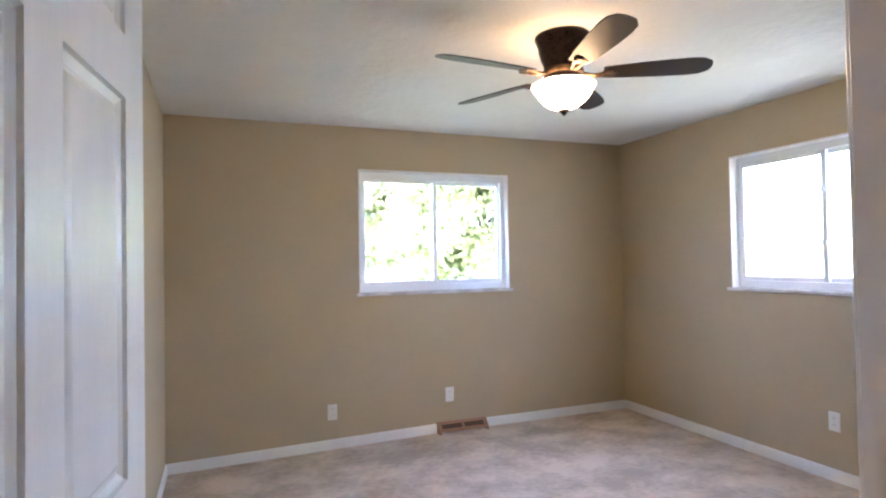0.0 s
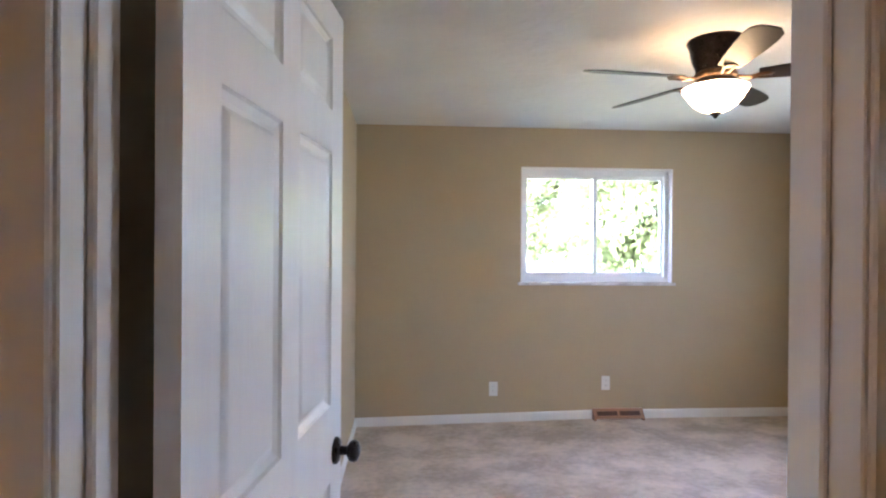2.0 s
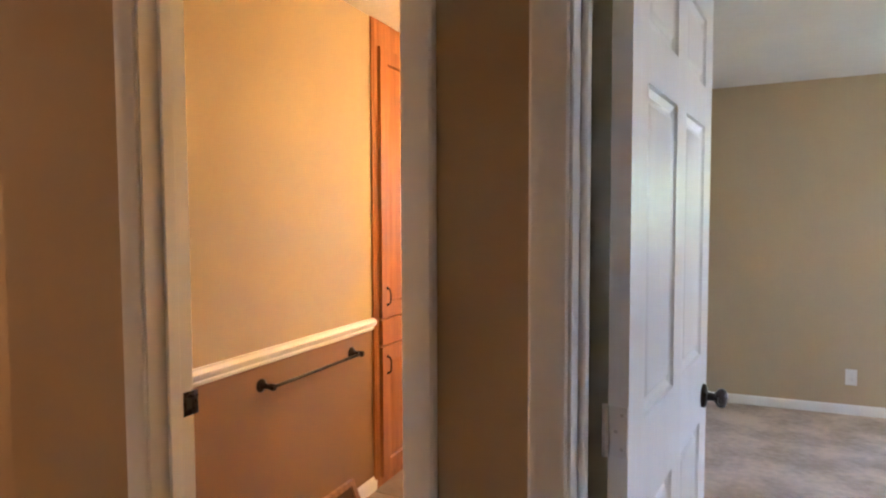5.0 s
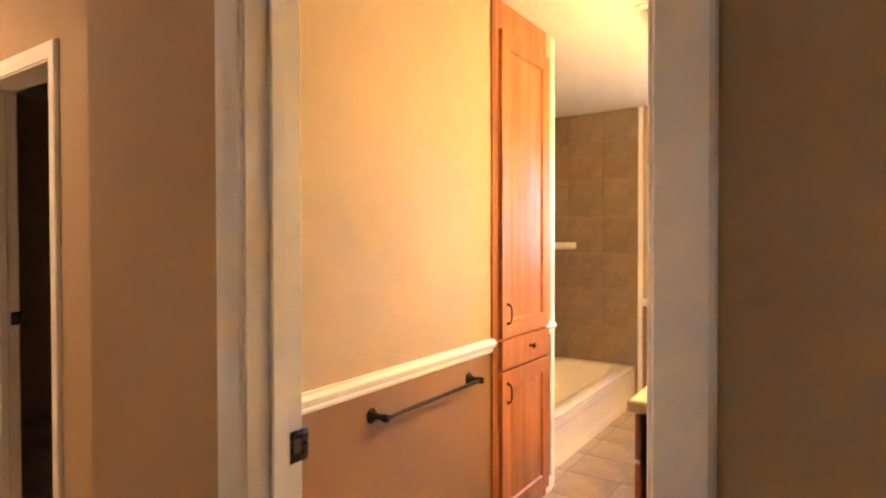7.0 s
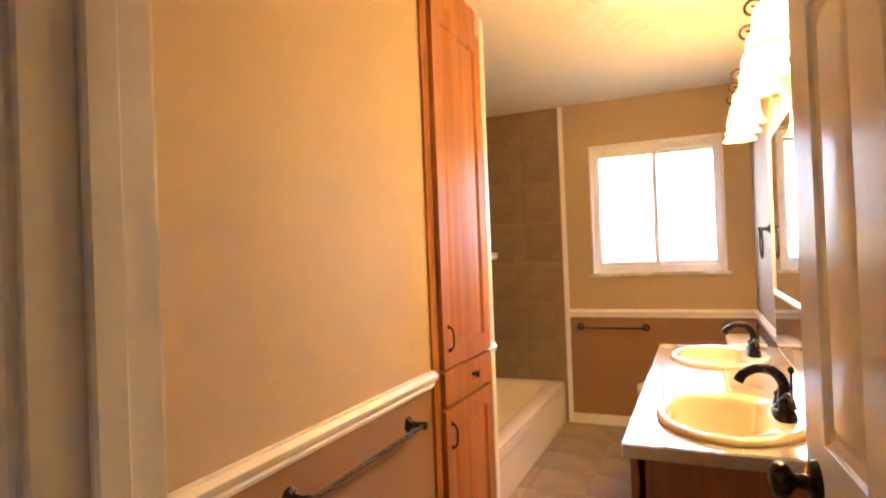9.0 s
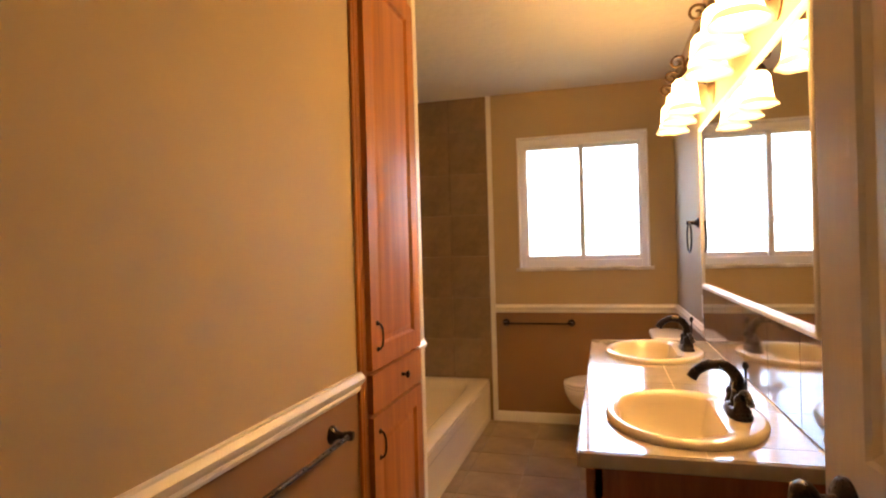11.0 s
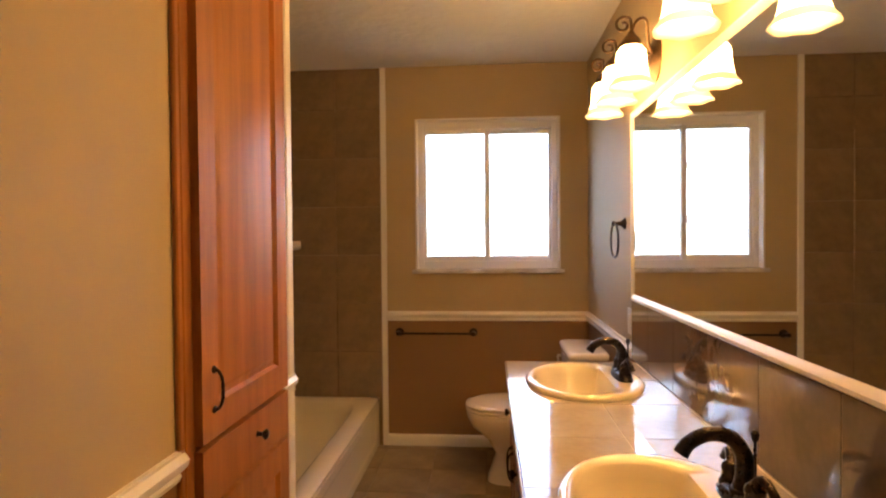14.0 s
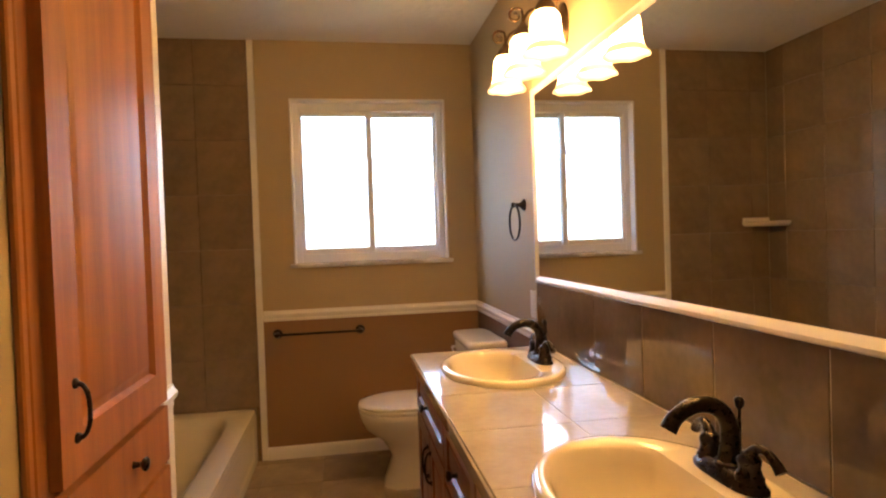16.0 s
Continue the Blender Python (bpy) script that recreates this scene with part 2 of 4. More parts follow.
def tube(points, radius, segs=12, bm=None, steps=6):
    """A round bar along a smooth line; radius is one number or one a point."""
    bm, segs = bm or bmesh.new(), max(segs, 14)
    pts = [Vector(p) for p in points]
    rad = list(radius) if isinstance(radius, (list, tuple)) else [radius] * len(pts)
    fine, fr = [], []
    if len(pts) > 2:
        for i in range(len(pts) - 1):
            p0, p1, p2, p3 = pts[max(i - 1, 0)], pts[i], pts[i + 1], pts[min(i + 2, len(pts) - 1)]
            for s in range(steps):
                t = s / steps
                fine.append(0.5 * ((2 * p1) + (p2 - p0) * t + (2 * p0 - 5 * p1 + 4 * p2 - p3) * t * t + (3 * p1 - p0 - 3 * p2 + p3) * t ** 3))
                fr.append(rad[i] + (rad[i + 1] - rad[i]) * t)
        fine.append(pts[-1])
        fr.append(rad[-1])
    else:
        fine, fr = pts, rad
    rings, up = [], None
    for i, p in enumerate(fine):
        d = (fine[min(i + 1, len(fine) - 1)] - fine[max(i - 1, 0)]).normalized()
        side = (up - d * up.dot(d)).normalized() if up else d.orthogonal().normalized()
        up = side
        w = d.cross(side)
        rings.append([p + (side * math.cos(a) + w * math.sin(a)) * fr[i] for a in (k * math.tau / segs for k in range(segs))])
    return rings_to(bm, rings)


def cell(bm, at, u0, u1, v0, v1, steps):
    """A rectangle with moulded rings towards its middle: at(u, v, depth), steps of (inset, depth)."""
    last = None
    for ins, d in steps:
        ring = [bm.verts.new(at(u, v, d)) for u, v in ((u0 + ins, v0 + ins), (u1 - ins, v0 + ins), (u1 - ins, v1 - ins), (u0 + ins, v1 - ins))]
        if last:
            for i in range(4):
                bm.faces.new((last[i], last[(i + 1) % 4], ring[(i + 1) % 4], ring[i]))
        last = ring
    bm.faces.new(last)


def panel_slab(bm, at, us, vs, panels, thick, steps, both=True):
    """A slab of size us[-1] by vs[-1] with moulded panels in the named cells (i, j) of its grid."""
    sides = ((0.0, 1), (thick, -1)) if both else ((0.0, 1),)
    for base, sign in sides:
        for i in range(len(us) - 1):
            for j in range(len(vs) - 1):
                st = steps if (i, j) in panels else [(0, 0)]
                cell(bm, lambda u, v, d: at(u, v, base + sign * d), us[i], us[i + 1], vs[j], vs[j + 1], st)
    if not both:
        cell(bm, lambda u, v, d: at(u, v, thick), us[0], us[-1], vs[0], vs[-1], [(0, 0)])
    u0, u1, v0, v1 = us[0], us[-1], vs[0], vs[-1]
    for a, b in (((u0, v0), (u1, v0)), ((u1, v0), (u1, v1)), ((u1, v1), (u0, v1)), ((u0, v1), (u0, v0))):
        bm.faces.new([bm.verts.new(at(*p)) for p in ((*a, 0.0), (*b, 0.0), (*b, thick), (*a, thick))])
    bmesh.ops.remove_doubles(bm, verts=bm.verts, dist=0.0004)
    return bm

# ---- plan (metres) ----
CEILING = 2.44
HALL_FACE, ROOM_FACE = 0.205, 0.32          # the wall with the three doorways
NORTH = 4.40                                # inner face of the outer wall with windows
EAST = 3.88
BATH_L, BATH_R = -1.36, -0.10
ALCOVE_L, ALCOVE_S = -2.15, 2.52
DOOR_TOP = 2.03
BED_DOOR = (0.042, 0.878)
BATH_DOOR = (-0.922, -0.259)
CLOSET_DOOR = (-3.20, -2.545)
JOG, SET_BACK = -1.475, 0.355                # west of the bathroom the hall wall stands back
TUB_TOP = 0.310
RAIL = (0.81, 0.872)
RAIL_WEST = 0.848

# ---- structure ----


def ceiling():
    whole("ceiling", boxes((-5.1, 4.08, -1.1, 4.6, CEILING, CEILING + 0.15)), CEIL, "white stippled drywall ceiling", "ceiling", "structure")


FLOOR_BED = -0.016


def sag(x, y):
    """Height of the bedroom carpet: the old floor dips towards the far corner by the bathroom wall."""
    return FLOOR_BED - 0.042 * max(0.0, 1 - max(x, 0) / 2.0) * min(max((y - 0.3) / 4.1, 0.0), 1.0)


def floors():
    bm = boxes((-5.1, -0.05, -1.1, ROOM_FACE - 0.06, -0.15, 0), (-0.05, 4.08, -1.1, ROOM_FACE - 0.06, -0.15, FLOOR_BED), (-5.1, BATH_L - 0.05, ROOM_FACE - 0.06, 2.5, -0.15, 0), (-5.1, ALCOVE_L, 2.5, 4.6, -0.15, 0))
    xs = [-0.05, 0.0, 0.5, 1.0, 1.5, 2.0, 3.0, 4.08]
    ys = [ROOM_FACE - 0.06, 1.0, 2.0, 3.0, 4.0, 4.41]
    grid = [[bm.verts.new((x, y, sag(x, y))) for x in xs] for y in ys]
    for a, b in zip(grid, grid[1:]):
        for k in range(len(xs) - 1):
            bm.faces.new((a[k], a[k + 1], b[k + 1], b[k]))
    box(bm, -0.05, 4.08, ROOM_FACE - 0.06, 4.6, -0.2, -0.1)
    whole("floor_carpet", bm, CARPET, "beige cut-pile carpet with vacuum marks", "carpet", "structure")


def doorway_wall():
    rows, x = [], JOG
    for a, b in (BATH_DOOR, BED_DOOR):
        rows.append((x, a - 0.02, HALL_FACE, ROOM_FACE, -0.02, CEILING))
        rows.append((a - 0.02, b + 0.02, HALL_FACE, ROOM_FACE, DOOR_TOP + 0.02, CEILING))
        x = b + 0.02
    rows.append((x, 4.08, HALL_FACE, ROOM_FACE, -0.02, CEILING))
    whole("wall_doorways", boxes(*rows), DIMTAN, "tan painted drywall wall with two doorways, darkened for the dim hall", "wall", "structure")
    a, b = CLOSET_DOOR
    y0, y1 = HALL_FACE + SET_BACK, ROOM_FACE + SET_BACK
    rows = [(-5.1, a - 0.02, y0, y1, -0.02, CEILING), (a - 0.02, b + 0.02, y0, y1, DOOR_TOP + 0.02, CEILING), (b + 0.02, JOG, y0, y1, -0.02, CEILING)]
    whole("wall_hall_recess", boxes(*rows), DIMTAN, "tan painted drywall wall set back in the hallway, darkened for its dimness", "wall", "structure")


def opened(name, along, a, b, lo, hi, holes, mats, label, split=None):
    """A wall from a to b along x or y, with window holes (from, to, bottom, top); split: lower paint up to this height."""
    rows, bm = [], bmesh.new()
    at = a
    for h0, h1, z0, z1 in sorted(holes):
        rows += [(at, h0, -0.02, CEILING), (h0, h1, -0.02, z0), (h0, h1, z1, CEILING)]
        at = h1
    rows.append((at, b, -0.02, CEILING))
    for s, e, z0, z1 in rows:
        cuts = [(z0, z1, 0)]
        if split and z0 < split < z1:
            cuts = [(z0, split, 1), (split, z1, 0)]
        for c0, c1, m in cuts:
            if along == "x":
                box(bm, s, e, lo, hi, c0, c1, mat=m)
            else:
                box(bm, lo, hi, s, e, c0, c1, mat=m)
    return whole(name, bm, mats, label, "wall", "structure")


BED_WIN = (1.374, 2.690, 1.138, 2.112)
EAST_WIN = (1.835, 3.163, 1.15, 2.112)
BATH_WIN = (-1.192, -0.272, 1.138, 2.105)


def walls():
    mid = (RAIL[0] + RAIL[1]) / 2
    doorway_wall()
    opened("wall_north_bedroom", "x", -0.05, 4.08, NORTH, NORTH + 0.2, [BED_WIN], [TAN], "tan painted wall with a sliding window")
    opened("wall_north_bathroom", "x", -1.40, -0.05, NORTH, NORTH + 0.2, [BATH_WIN], [TAN, BROWN], "two-tone tan and brown painted bathroom wall", mid)
    opened("wall_north_alcove", "x", -5.1, -1.40, NORTH + 0.012, NORTH + 0.2, [], [GROUTMID], "tile backing wall of the tub alcove")
    opened("wall_east", "y", -1.1, NORTH, EAST, EAST + 0.2, [EAST_WIN], [TAN], "tan painted wall with a sliding window")
    opened("wall_bedroom_west", "y", ROOM_FACE, NORTH, -0.05, 0.0, [], [TAN], "tan painted bedroom wall")
    opened("wall_bathroom_east", "y", ROOM_FACE, NORTH, BATH_R, -0.05, [], [TAN, BROWN], "two-tone painted bathroom wall behind the vanity", mid)
    opened("wall_bathroom_west", "y", ROOM_FACE, 1.845, BATH_L - 0.115, BATH_L, [], [TAN, BROWN], "two-tone painted bathroom wall with a chair rail", RAIL_WEST + 0.03)
    opened("wall_alcove_end", "x", ALCOVE_L - 0.1, BATH_L, 2.405, ALCOVE_S - 0.012, [], [TAN, BROWN], "short painted wall between the cabinet and the tub", mid)
    opened("wall_alcove_west", "y", 2.405, NORTH + 0.012, ALCOVE_L - 0.115, ALCOVE_L - 0.012, [], [GROUTMID], "tile backing wall of the tub alcove")
    # These two unseen hall walls are off-white to throw daylight back.
    opened("wall_hall_south", "x", -5.1, 4.08, -1.12, -1.0, [], [BOUNCEWHITE], "plain unseen hallway wall, off-white to bounce light")
    opened("wall_hall_east", "y", -1.0, HALL_FACE, 1.3, 1.4, [], [BOUNCEWHITE], "plain unseen hallway end wall, off-white to bounce light")
    opened("wall_west", "y", -1.1, NORTH + 0.2, -5.2, -5.1, [], [TAN], "tan painted end wall")
    whole("wall_behind_cabinet", boxes((-1.80, -1.74, 1.73, 2.405, 0, CEILING), (-1.74, BATH_L - 0.115, 1.73, 1.845, 0, CEILING)), TAN, "plain wall closing the cabinet recess", "wall", "structure")


def moulding(bm, x0, y0, x1, y1, z0, prof, out):
    """A strip from one point to the other: prof of (stand-off, height), out the way it stands off."""
    rings = [[(px + out[0] * o, py + out[1] * o, (z0(px, py) if callable(z0) else z0) + h) for o, h in prof] for px, py in ((x0, y0), (x1, y1))]
    return rings_to(bm, rings)


BASE_PROF = [(0.0, 0.0), (0.013, 0.0), (0.013, 0.052), (0.010, 0.062), (0.006, 0.07), (0.0, 0.074)]
RAIL_PROF = [(0.0, 0.0), (0.008, 0.0), (0.012, 0.01), (0.010, 0.018), (0.020, 0.03), (0.023, 0.042), (0.017, 0.05), (0.012, 0.056), (0.012, 0.062), (0.0, 0.062)]


def baseboards():
    runs = [("baseboard_bedroom_north", [(0, NORTH, 1.995, NORTH, (0, -1)), (2.43, NORTH, EAST, NORTH, (0, -1))]),
            ("baseboard_bedroom_east", [(EAST, NORTH, EAST, ROOM_FACE, (-1, 0))]),
            ("baseboard_bedroom_west", [(0, ROOM_FACE + 0.02, 0, NORTH, (1, 0))]),
            ("baseboard_bedroom_south", [(0.94, ROOM_FACE, EAST, ROOM_FACE, (0, 1))]),
            ("baseboard_hall", [(CLOSET_DOOR[1] + 0.066, HALL_FACE + SET_BACK, JOG, HALL_FACE + SET_BACK, (0, -1)), (JOG, HALL_FACE, BATH_DOOR[0] - 0.066, HALL_FACE, (0, -1)), (JOG, HALL_FACE, JOG, HALL_FACE + SET_BACK, (-1, 0)), (BATH_DOOR[1] + 0.066, HALL_FACE, BED_DOOR[0] - 0.066, HALL_FACE, (0, -1)), (-5.1, HALL_FACE + SET_BACK, CLOSET_DOOR[0] - 0.066, HALL_FACE + SET_BACK, (0, -1)), (-5.1, -1.0, 1.3, -1.0, (0, 1))]),
            ("baseboard_bathroom_north", [(-1.38, NORTH, BATH_R, NORTH, (0, -1))]),
            ("baseboard_bathroom_west", [(BATH_L, ROOM_FACE, BATH_L, 1.20, (1, 0)), (BATH_L, 1.62, BATH_L, 1.845, (1, 0)), (BATH_L, 2.402, BATH_L, 2.48, (1, 0))]),
            ("baseboard_bathroom_east", [(BATH_R, 3.17, BATH_R, NORTH, (-1, 0)), (BATH_R, ROOM_FACE, BATH_R, 1.52, (-1, 0))])]
    for name, rows in runs:
        bm = bmesh.new()
        for x0, y0, x1, y1, out in rows:
            moulding(bm, x0, y0, x1, y1, sag if "bedroom" in name else 0.0, BASE_PROF, out)
        whole(name, bm, WHITE, "white painted baseboard along the wall", "baseboard", "structure")


def chair_rails():
    runs = [("trim_chair_rail_west", [(BATH_L, ROOM_FACE, BATH_L, 1.843, (1, 0))]), ("trim_chair_rail_stub", [(BATH_L, 2.402, BATH_L, 2.52, (1, 0))]),
            ("trim_chair_rail_north", [(-1.378, NORTH, BATH_R, NORTH, (0, -1))]),
            ("trim_chair_rail_east", [(BATH_R, 3.235, BATH_R, NORTH, (-1, 0)), (BATH_R, 1.30, BATH_R, 1.586, (-1, 0))])]
    for name, rows in runs:
        bm = bmesh.new()
        for x0, y0, x1, y1, out in rows:
            moulding(bm, x0, y0, x1, y1, RAIL_WEST if out == (1, 0) else RAIL[0], RAIL_PROF, out)
        whole(name, bm, WHITE, "white moulded chair rail between two paint colours", "chair rail", "structure")
    whole("trim_tile_edge", boxes((-1.417, -1.381, NORTH - 0.012, NORTH + 0.01, 0.0, CEILING), bevel=0.003), WHITE, "white vertical trim strip where tile meets paint", "trim", "structure")
    whole("trim_alcove_corner", boxes((BATH_L - 0.02, BATH_L + 0.006, 2.485, ALCOVE_S + 0.012, 0.0, CEILING), bevel=0.004), WHITE, "white corner strip at the tub alcove", "trim", "structure")
    whole("trim_cabinet_side", boxes((BATH_L, BATH_L + 0.012, 1.828, 1.846, 0.0, CEILING), bevel=0.003), OAK, "thin oak strip beside the built-in cabinet", "trim", "structure")


def door_frame(name, x0, x1, back=0.0):
    """Jambs with stops, and casing on the hall side and in the room; back: how far the wall is set back."""
    near, far = HALL_FACE + back, ROOM_FACE + back
    fr = thing(name, (x0, near, 0), "white painted door frame with moulded casing", "door frame", kind="structure")
    d0, d1 = near - 0.004, far + 0.004
    part("jamb", boxes((x0 - 0.02, x0, d0, d1, 0, DOOR_TOP + 0.02), bevel=0.002), WHITE, fr)
    part("jamb", boxes((x1, x1 + 0.02, d0, d1, 0, DOOR_TOP + 0.02), bevel=0.002), WHITE, fr)
    part("head_jamb", boxes((x0, x1, d0, d1, DOOR_TOP, DOOR_TOP + 0.02)), WHITE, fr)
    s0, s1 = far - 0.072, far - 0.038
    for a, b in ((x0, x0 + 0.011), (x1 - 0.011, x1)):
        part("door_stop", boxes((a, b, s0, s1, 0, DOOR_TOP), bevel=0.003), WHITE, fr)
    prof = [(0.0, 0.0), (0.0, 0.009), (0.003, 0.012), (0.014, 0.0125), (0.030, 0.015), (0.046, 0.018), (0.056, 0.0175), (0.0605, 0.014), (0.062, 0.009), (0.062, 0.0)]
    for face, sign in ((near, -1), (far, 1)):
        for xe, way in ((x0 - 0.006, -1), (x1 + 0.006, 1)):
            rings = [[(xe + way * u, face + sign * d, z if z == 0 else DOOR_TOP + 0.006 + u) for u, d in prof] for z in (0, 1)]
            part("casing", rings_to(bmesh.new(), rings), WHITE, fr)
        rings = [[(xe + (u if xe > x0 + 0.1 else -u), face + sign * d, DOOR_TOP + 0.006 + u) for u, d in prof] for xe in (x0 - 0.006, x1 + 0.006)]
        part("casing", rings_to(bmesh.new(), rings), WHITE, fr)
    return fr


def strike_plate(fr, x, z, way, back=0.0):
    """A lipped plate on the jamb, its lip past the jamb's edge."""
    y = ROOM_FACE + back
    bm = boxes((min(x, x + way * 0.002), max(x, x + way * 0.002), y - 0.026, y + 0.018, z - 0.03, z + 0.03), bevel=0.0008)
    s = part("strike_plate", bm, BRONZE, fr, "dark bronze strike plate")
    part("latch_hole", boxes((min(x + way * 0.002, x + way * 0.003), max(x + way * 0.002, x + way * 0.003), y - 0.018, y - 0.002, z - 0.014, z + 0.014)), SLOT, s)


def door_knob(parent, at, out, name="door_knob"):
    """A round bronze knob on a rosette; out is the way that it stands off the leaf."""
    k = part(name, lathe([(0.0, 0.0), (0.033, 0.0), (0.033, 0.006), (0.028, 0.011), (0.012, 0.014), (0.011, 0.030), (0.016, 0.034), (0.025, 0.040), (0.0275, 0.050), (0.024, 0.059), (0.012, 0.064), (0.0, 0.065)], at, out), BRONZE, parent, "oil-rubbed bronze door knob")
    return k


def six_panel_door(name, hinge, angle, width, way, label, knob_z):
    """A six-panel leaf. hinge: its corner at the frame; angle: degrees of the leaf's line from +x; way: on which side the leaf's thickness lies (+1 left of the line)."""
    u_dir = Vector((math.cos(radians(angle)), math.sin(radians(angle)), 0))
    n_dir = Vector((-u_dir.y, u_dir.x, 0)) * way
    o = Vector((hinge[0], hinge[1], 0.012))
    th = 0.035

    def at(u, v, d):
        return o + u_dir * u + n_dir * d + Vector((0, 0, v))
    d = thing(name, tuple(o), label, "door", kind="structure")
    st, mu = 0.105, 0.10
    pw = (width - 2 * st - mu) / 2
    us = [0, st, st + pw, st + pw + mu, st + 2 * pw + mu, width]
    vs = [0, 0.235, 0.84, 1.028, 1.648, 1.752, 1.93, 2.012]
    moulds = [(0, 0), (0.004, 0.006), (0.010, 0.0085), (0.016, 0.0115), (0.024, 0.0115), (0.036, 0.004), (0.038, 0.0035)]
    part("leaf", panel_slab(bmesh.new(), at, us, vs, {(i, j) for i in (1, 3) for j in (1, 3, 5)}, th, moulds), DOORWHITE, d, smooth=25)
    for side in (0, 1):
        door_knob(d, at(width - 0.062, knob_z - 0.012, th * side), n_dir * (1 if side else -1))
    bm = boxes((-0.001, 0.001, -0.012, 0.012, -0.03, 0.03))
    bm.transform(Matrix.Translation(at(width, knob_z - 0.012, th / 2)) @ Matrix.Rotation(radians(angle), 4, "Z"))
    part("latch_plate", bm, BRONZE, d)
    for z in (0.24, 1.045, 1.835):
        bm = bmesh.new()
        c = at(-0.001, z - 0.012, th * 0.5)
        box(bm, -0.0015, 0.0015, -th * 0.46, th * 0.42, -0.045, 0.045, 0.0008)
        bm.transform(Matrix.Translation(c) @ Matrix.Rotation(radians(angle), 4, "Z"))
        h = part("hinge", bm, WHITE, d, "white painted butt hinge")
        lathe_bm = lathe([(0.0, -0.047), (0.0055, -0.046), (0.0055, 0.046), (0.0, 0.047)], at(-0.006, z - 0.012, th + 0.003), segs=12)
        part("hinge_pin", lathe_bm, STEEL, h)
        for dz, dn in ((-0.03, 0.3), (0.0, 0.6), (0.03, 0.3)):
            part("screw", lathe([(0, 0), (0.0035, 0), (0.0028, 0.0012), (0, 0.0014)], at(-0.0025, z - 0.012 + dz, th * dn), -u_dir, 10), STEEL, h)
    return d


def sliding_window(name, at, w, z0, z1, label, glass, sill_over=0.022):
    """A recessed two-light slider. at(u, d, z): u from its left end, d outwards from the wall's inner face."""
    fr = thing(name, at(0, 0, z0), label, "window", kind="structure")

    def slab(nm, rows, mat, parent=fr, bevel=0.002, lab=""):
        bm = bmesh.new()
        for u0, u1, d0, d1, a, b in rows:
            p, q = at(u0, d0, a), at(u1, d1, b)
            box(bm, min(p[0], q[0]), max(p[0], q[0]), min(p[1], q[1]), max(p[1], q[1]), a, b, bevel)
        return part(nm, bm, mat, parent, lab)
    slab("reveal", [(0.0, 0.012, -0.004, 0.2, z0, z1), (w - 0.012, w, -0.004, 0.2, z0, z1), (0.012, w - 0.012, -0.004, 0.2, z1 - 0.012, z1)], WHITE, lab="white window reveal")
    slab("window_sill", [(-sill_over, w + sill_over, -0.028, 0.0, z0 - 0.022, z0 + 0.002), (0.0, w, 0.0, 0.2, z0 - 0.001, z0 + 0.002)], MARBLE, bevel=0.003, lab="grey-veined marble window sill")
    f = 0.036
    a, b = 0.012, w - 0.012
    zb, zt = z0 + 0.002, z1 - 0.012
    slab("window_frame", [(a, a + f, 0.055, 0.135, zb, zt), (b - f, b, 0.055, 0.135, zb, zt), (a + f, b - f, 0.055, 0.135, zb, zb + 0.052), (a + f, b - f, 0.055, 0.135, zt - 0.05, zt)], VINYL, bevel=0.003)
    mid = w / 2
    s, lo, hi = 0.034, zb + 0.044, zt - 0.042
    for u0, u1, d0, nm in ((a + 0.02, mid + 0.018, 0.062, "sliding_sash"), (mid - 0.018, b - 0.02, 0.095, "fixed_sash")):
        d1 = d0 + 0.027
        sash = slab(nm, [(u0, u0 + s, d0, d1, lo, hi), (u1 - s, u1, d0, d1, lo, hi), (u0 + s, u1 - s, d0, d1, lo, lo + 0.04), (u0 + s, u1 - s, d0, d1, hi - 0.036, hi)], VINYL, bevel=0.003)
        pane = slab("pane", [(u0 + s - 0.004, u1 - s + 0.004, d0 + 0.011, d0 + 0.015, lo + 0.036, hi - 0.032)], glass, sash, 0.0)
        pane.visible_shadow = False
    for dz in (0.30, 0.70):
        z = lo + (hi - lo) * dz
        slab("latch", [(mid - 0.020, mid + 0.012, 0.050, 0.063, z - 0.022, z + 0.022)], VINYL, bevel=0.005)
    return fr


def openings():
    f = door_frame("door_frame_bedroom", *BED_DOOR)
    f = door_frame("door_frame_bathroom", *BATH_DOOR)
    strike_plate(f, BATH_DOOR[0], 0.965, 1)
    f = door_frame("door_frame_closet", *CLOSET_DOOR, SET_BACK)
    strike_plate(f, CLOSET_DOOR[0], 0.995, 1, SET_BACK)
    six_panel_door("door_bedroom", (0.110, 0.335), 82.2, 0.815, 1, "white six-panel bedroom door standing open with a bronze knob", 0.916)
    six_panel_door("door_bathroom", (-0.262, 0.335), 94.0, 0.658, -1, "white six-panel bathroom door standing open with a bronze knob", 0.972)
    sliding_window("window_1", lambda u, d, z: (BED_WIN[0] + u, NORTH + d, z), BED_WIN[1] - BED_WIN[0], BED_WIN[2], BED_WIN[3], "white vinyl sliding window in the bedroom's back wall", GLASS)
    sliding_window("window_2", lambda u, d, z: (EAST + d, EAST_WIN[1] - u, z), EAST_WIN[1] - EAST_WIN[0], EAST_WIN[2], EAST_WIN[3], "white vinyl sliding window in the bedroom's side wall", GLASS)
    sliding_window("window_3", lambda u, d, z: (BATH_WIN[0] + u, NORTH + d, z), BATH_WIN[1] - BATH_WIN[0], BATH_WIN[2], BATH_WIN[3], "white vinyl sliding window with frosted panes above the towel bar", FROSTED)


ceiling()
floors()
walls()
baseboards()
chair_rails()
openings()

# ---- outdoors ----


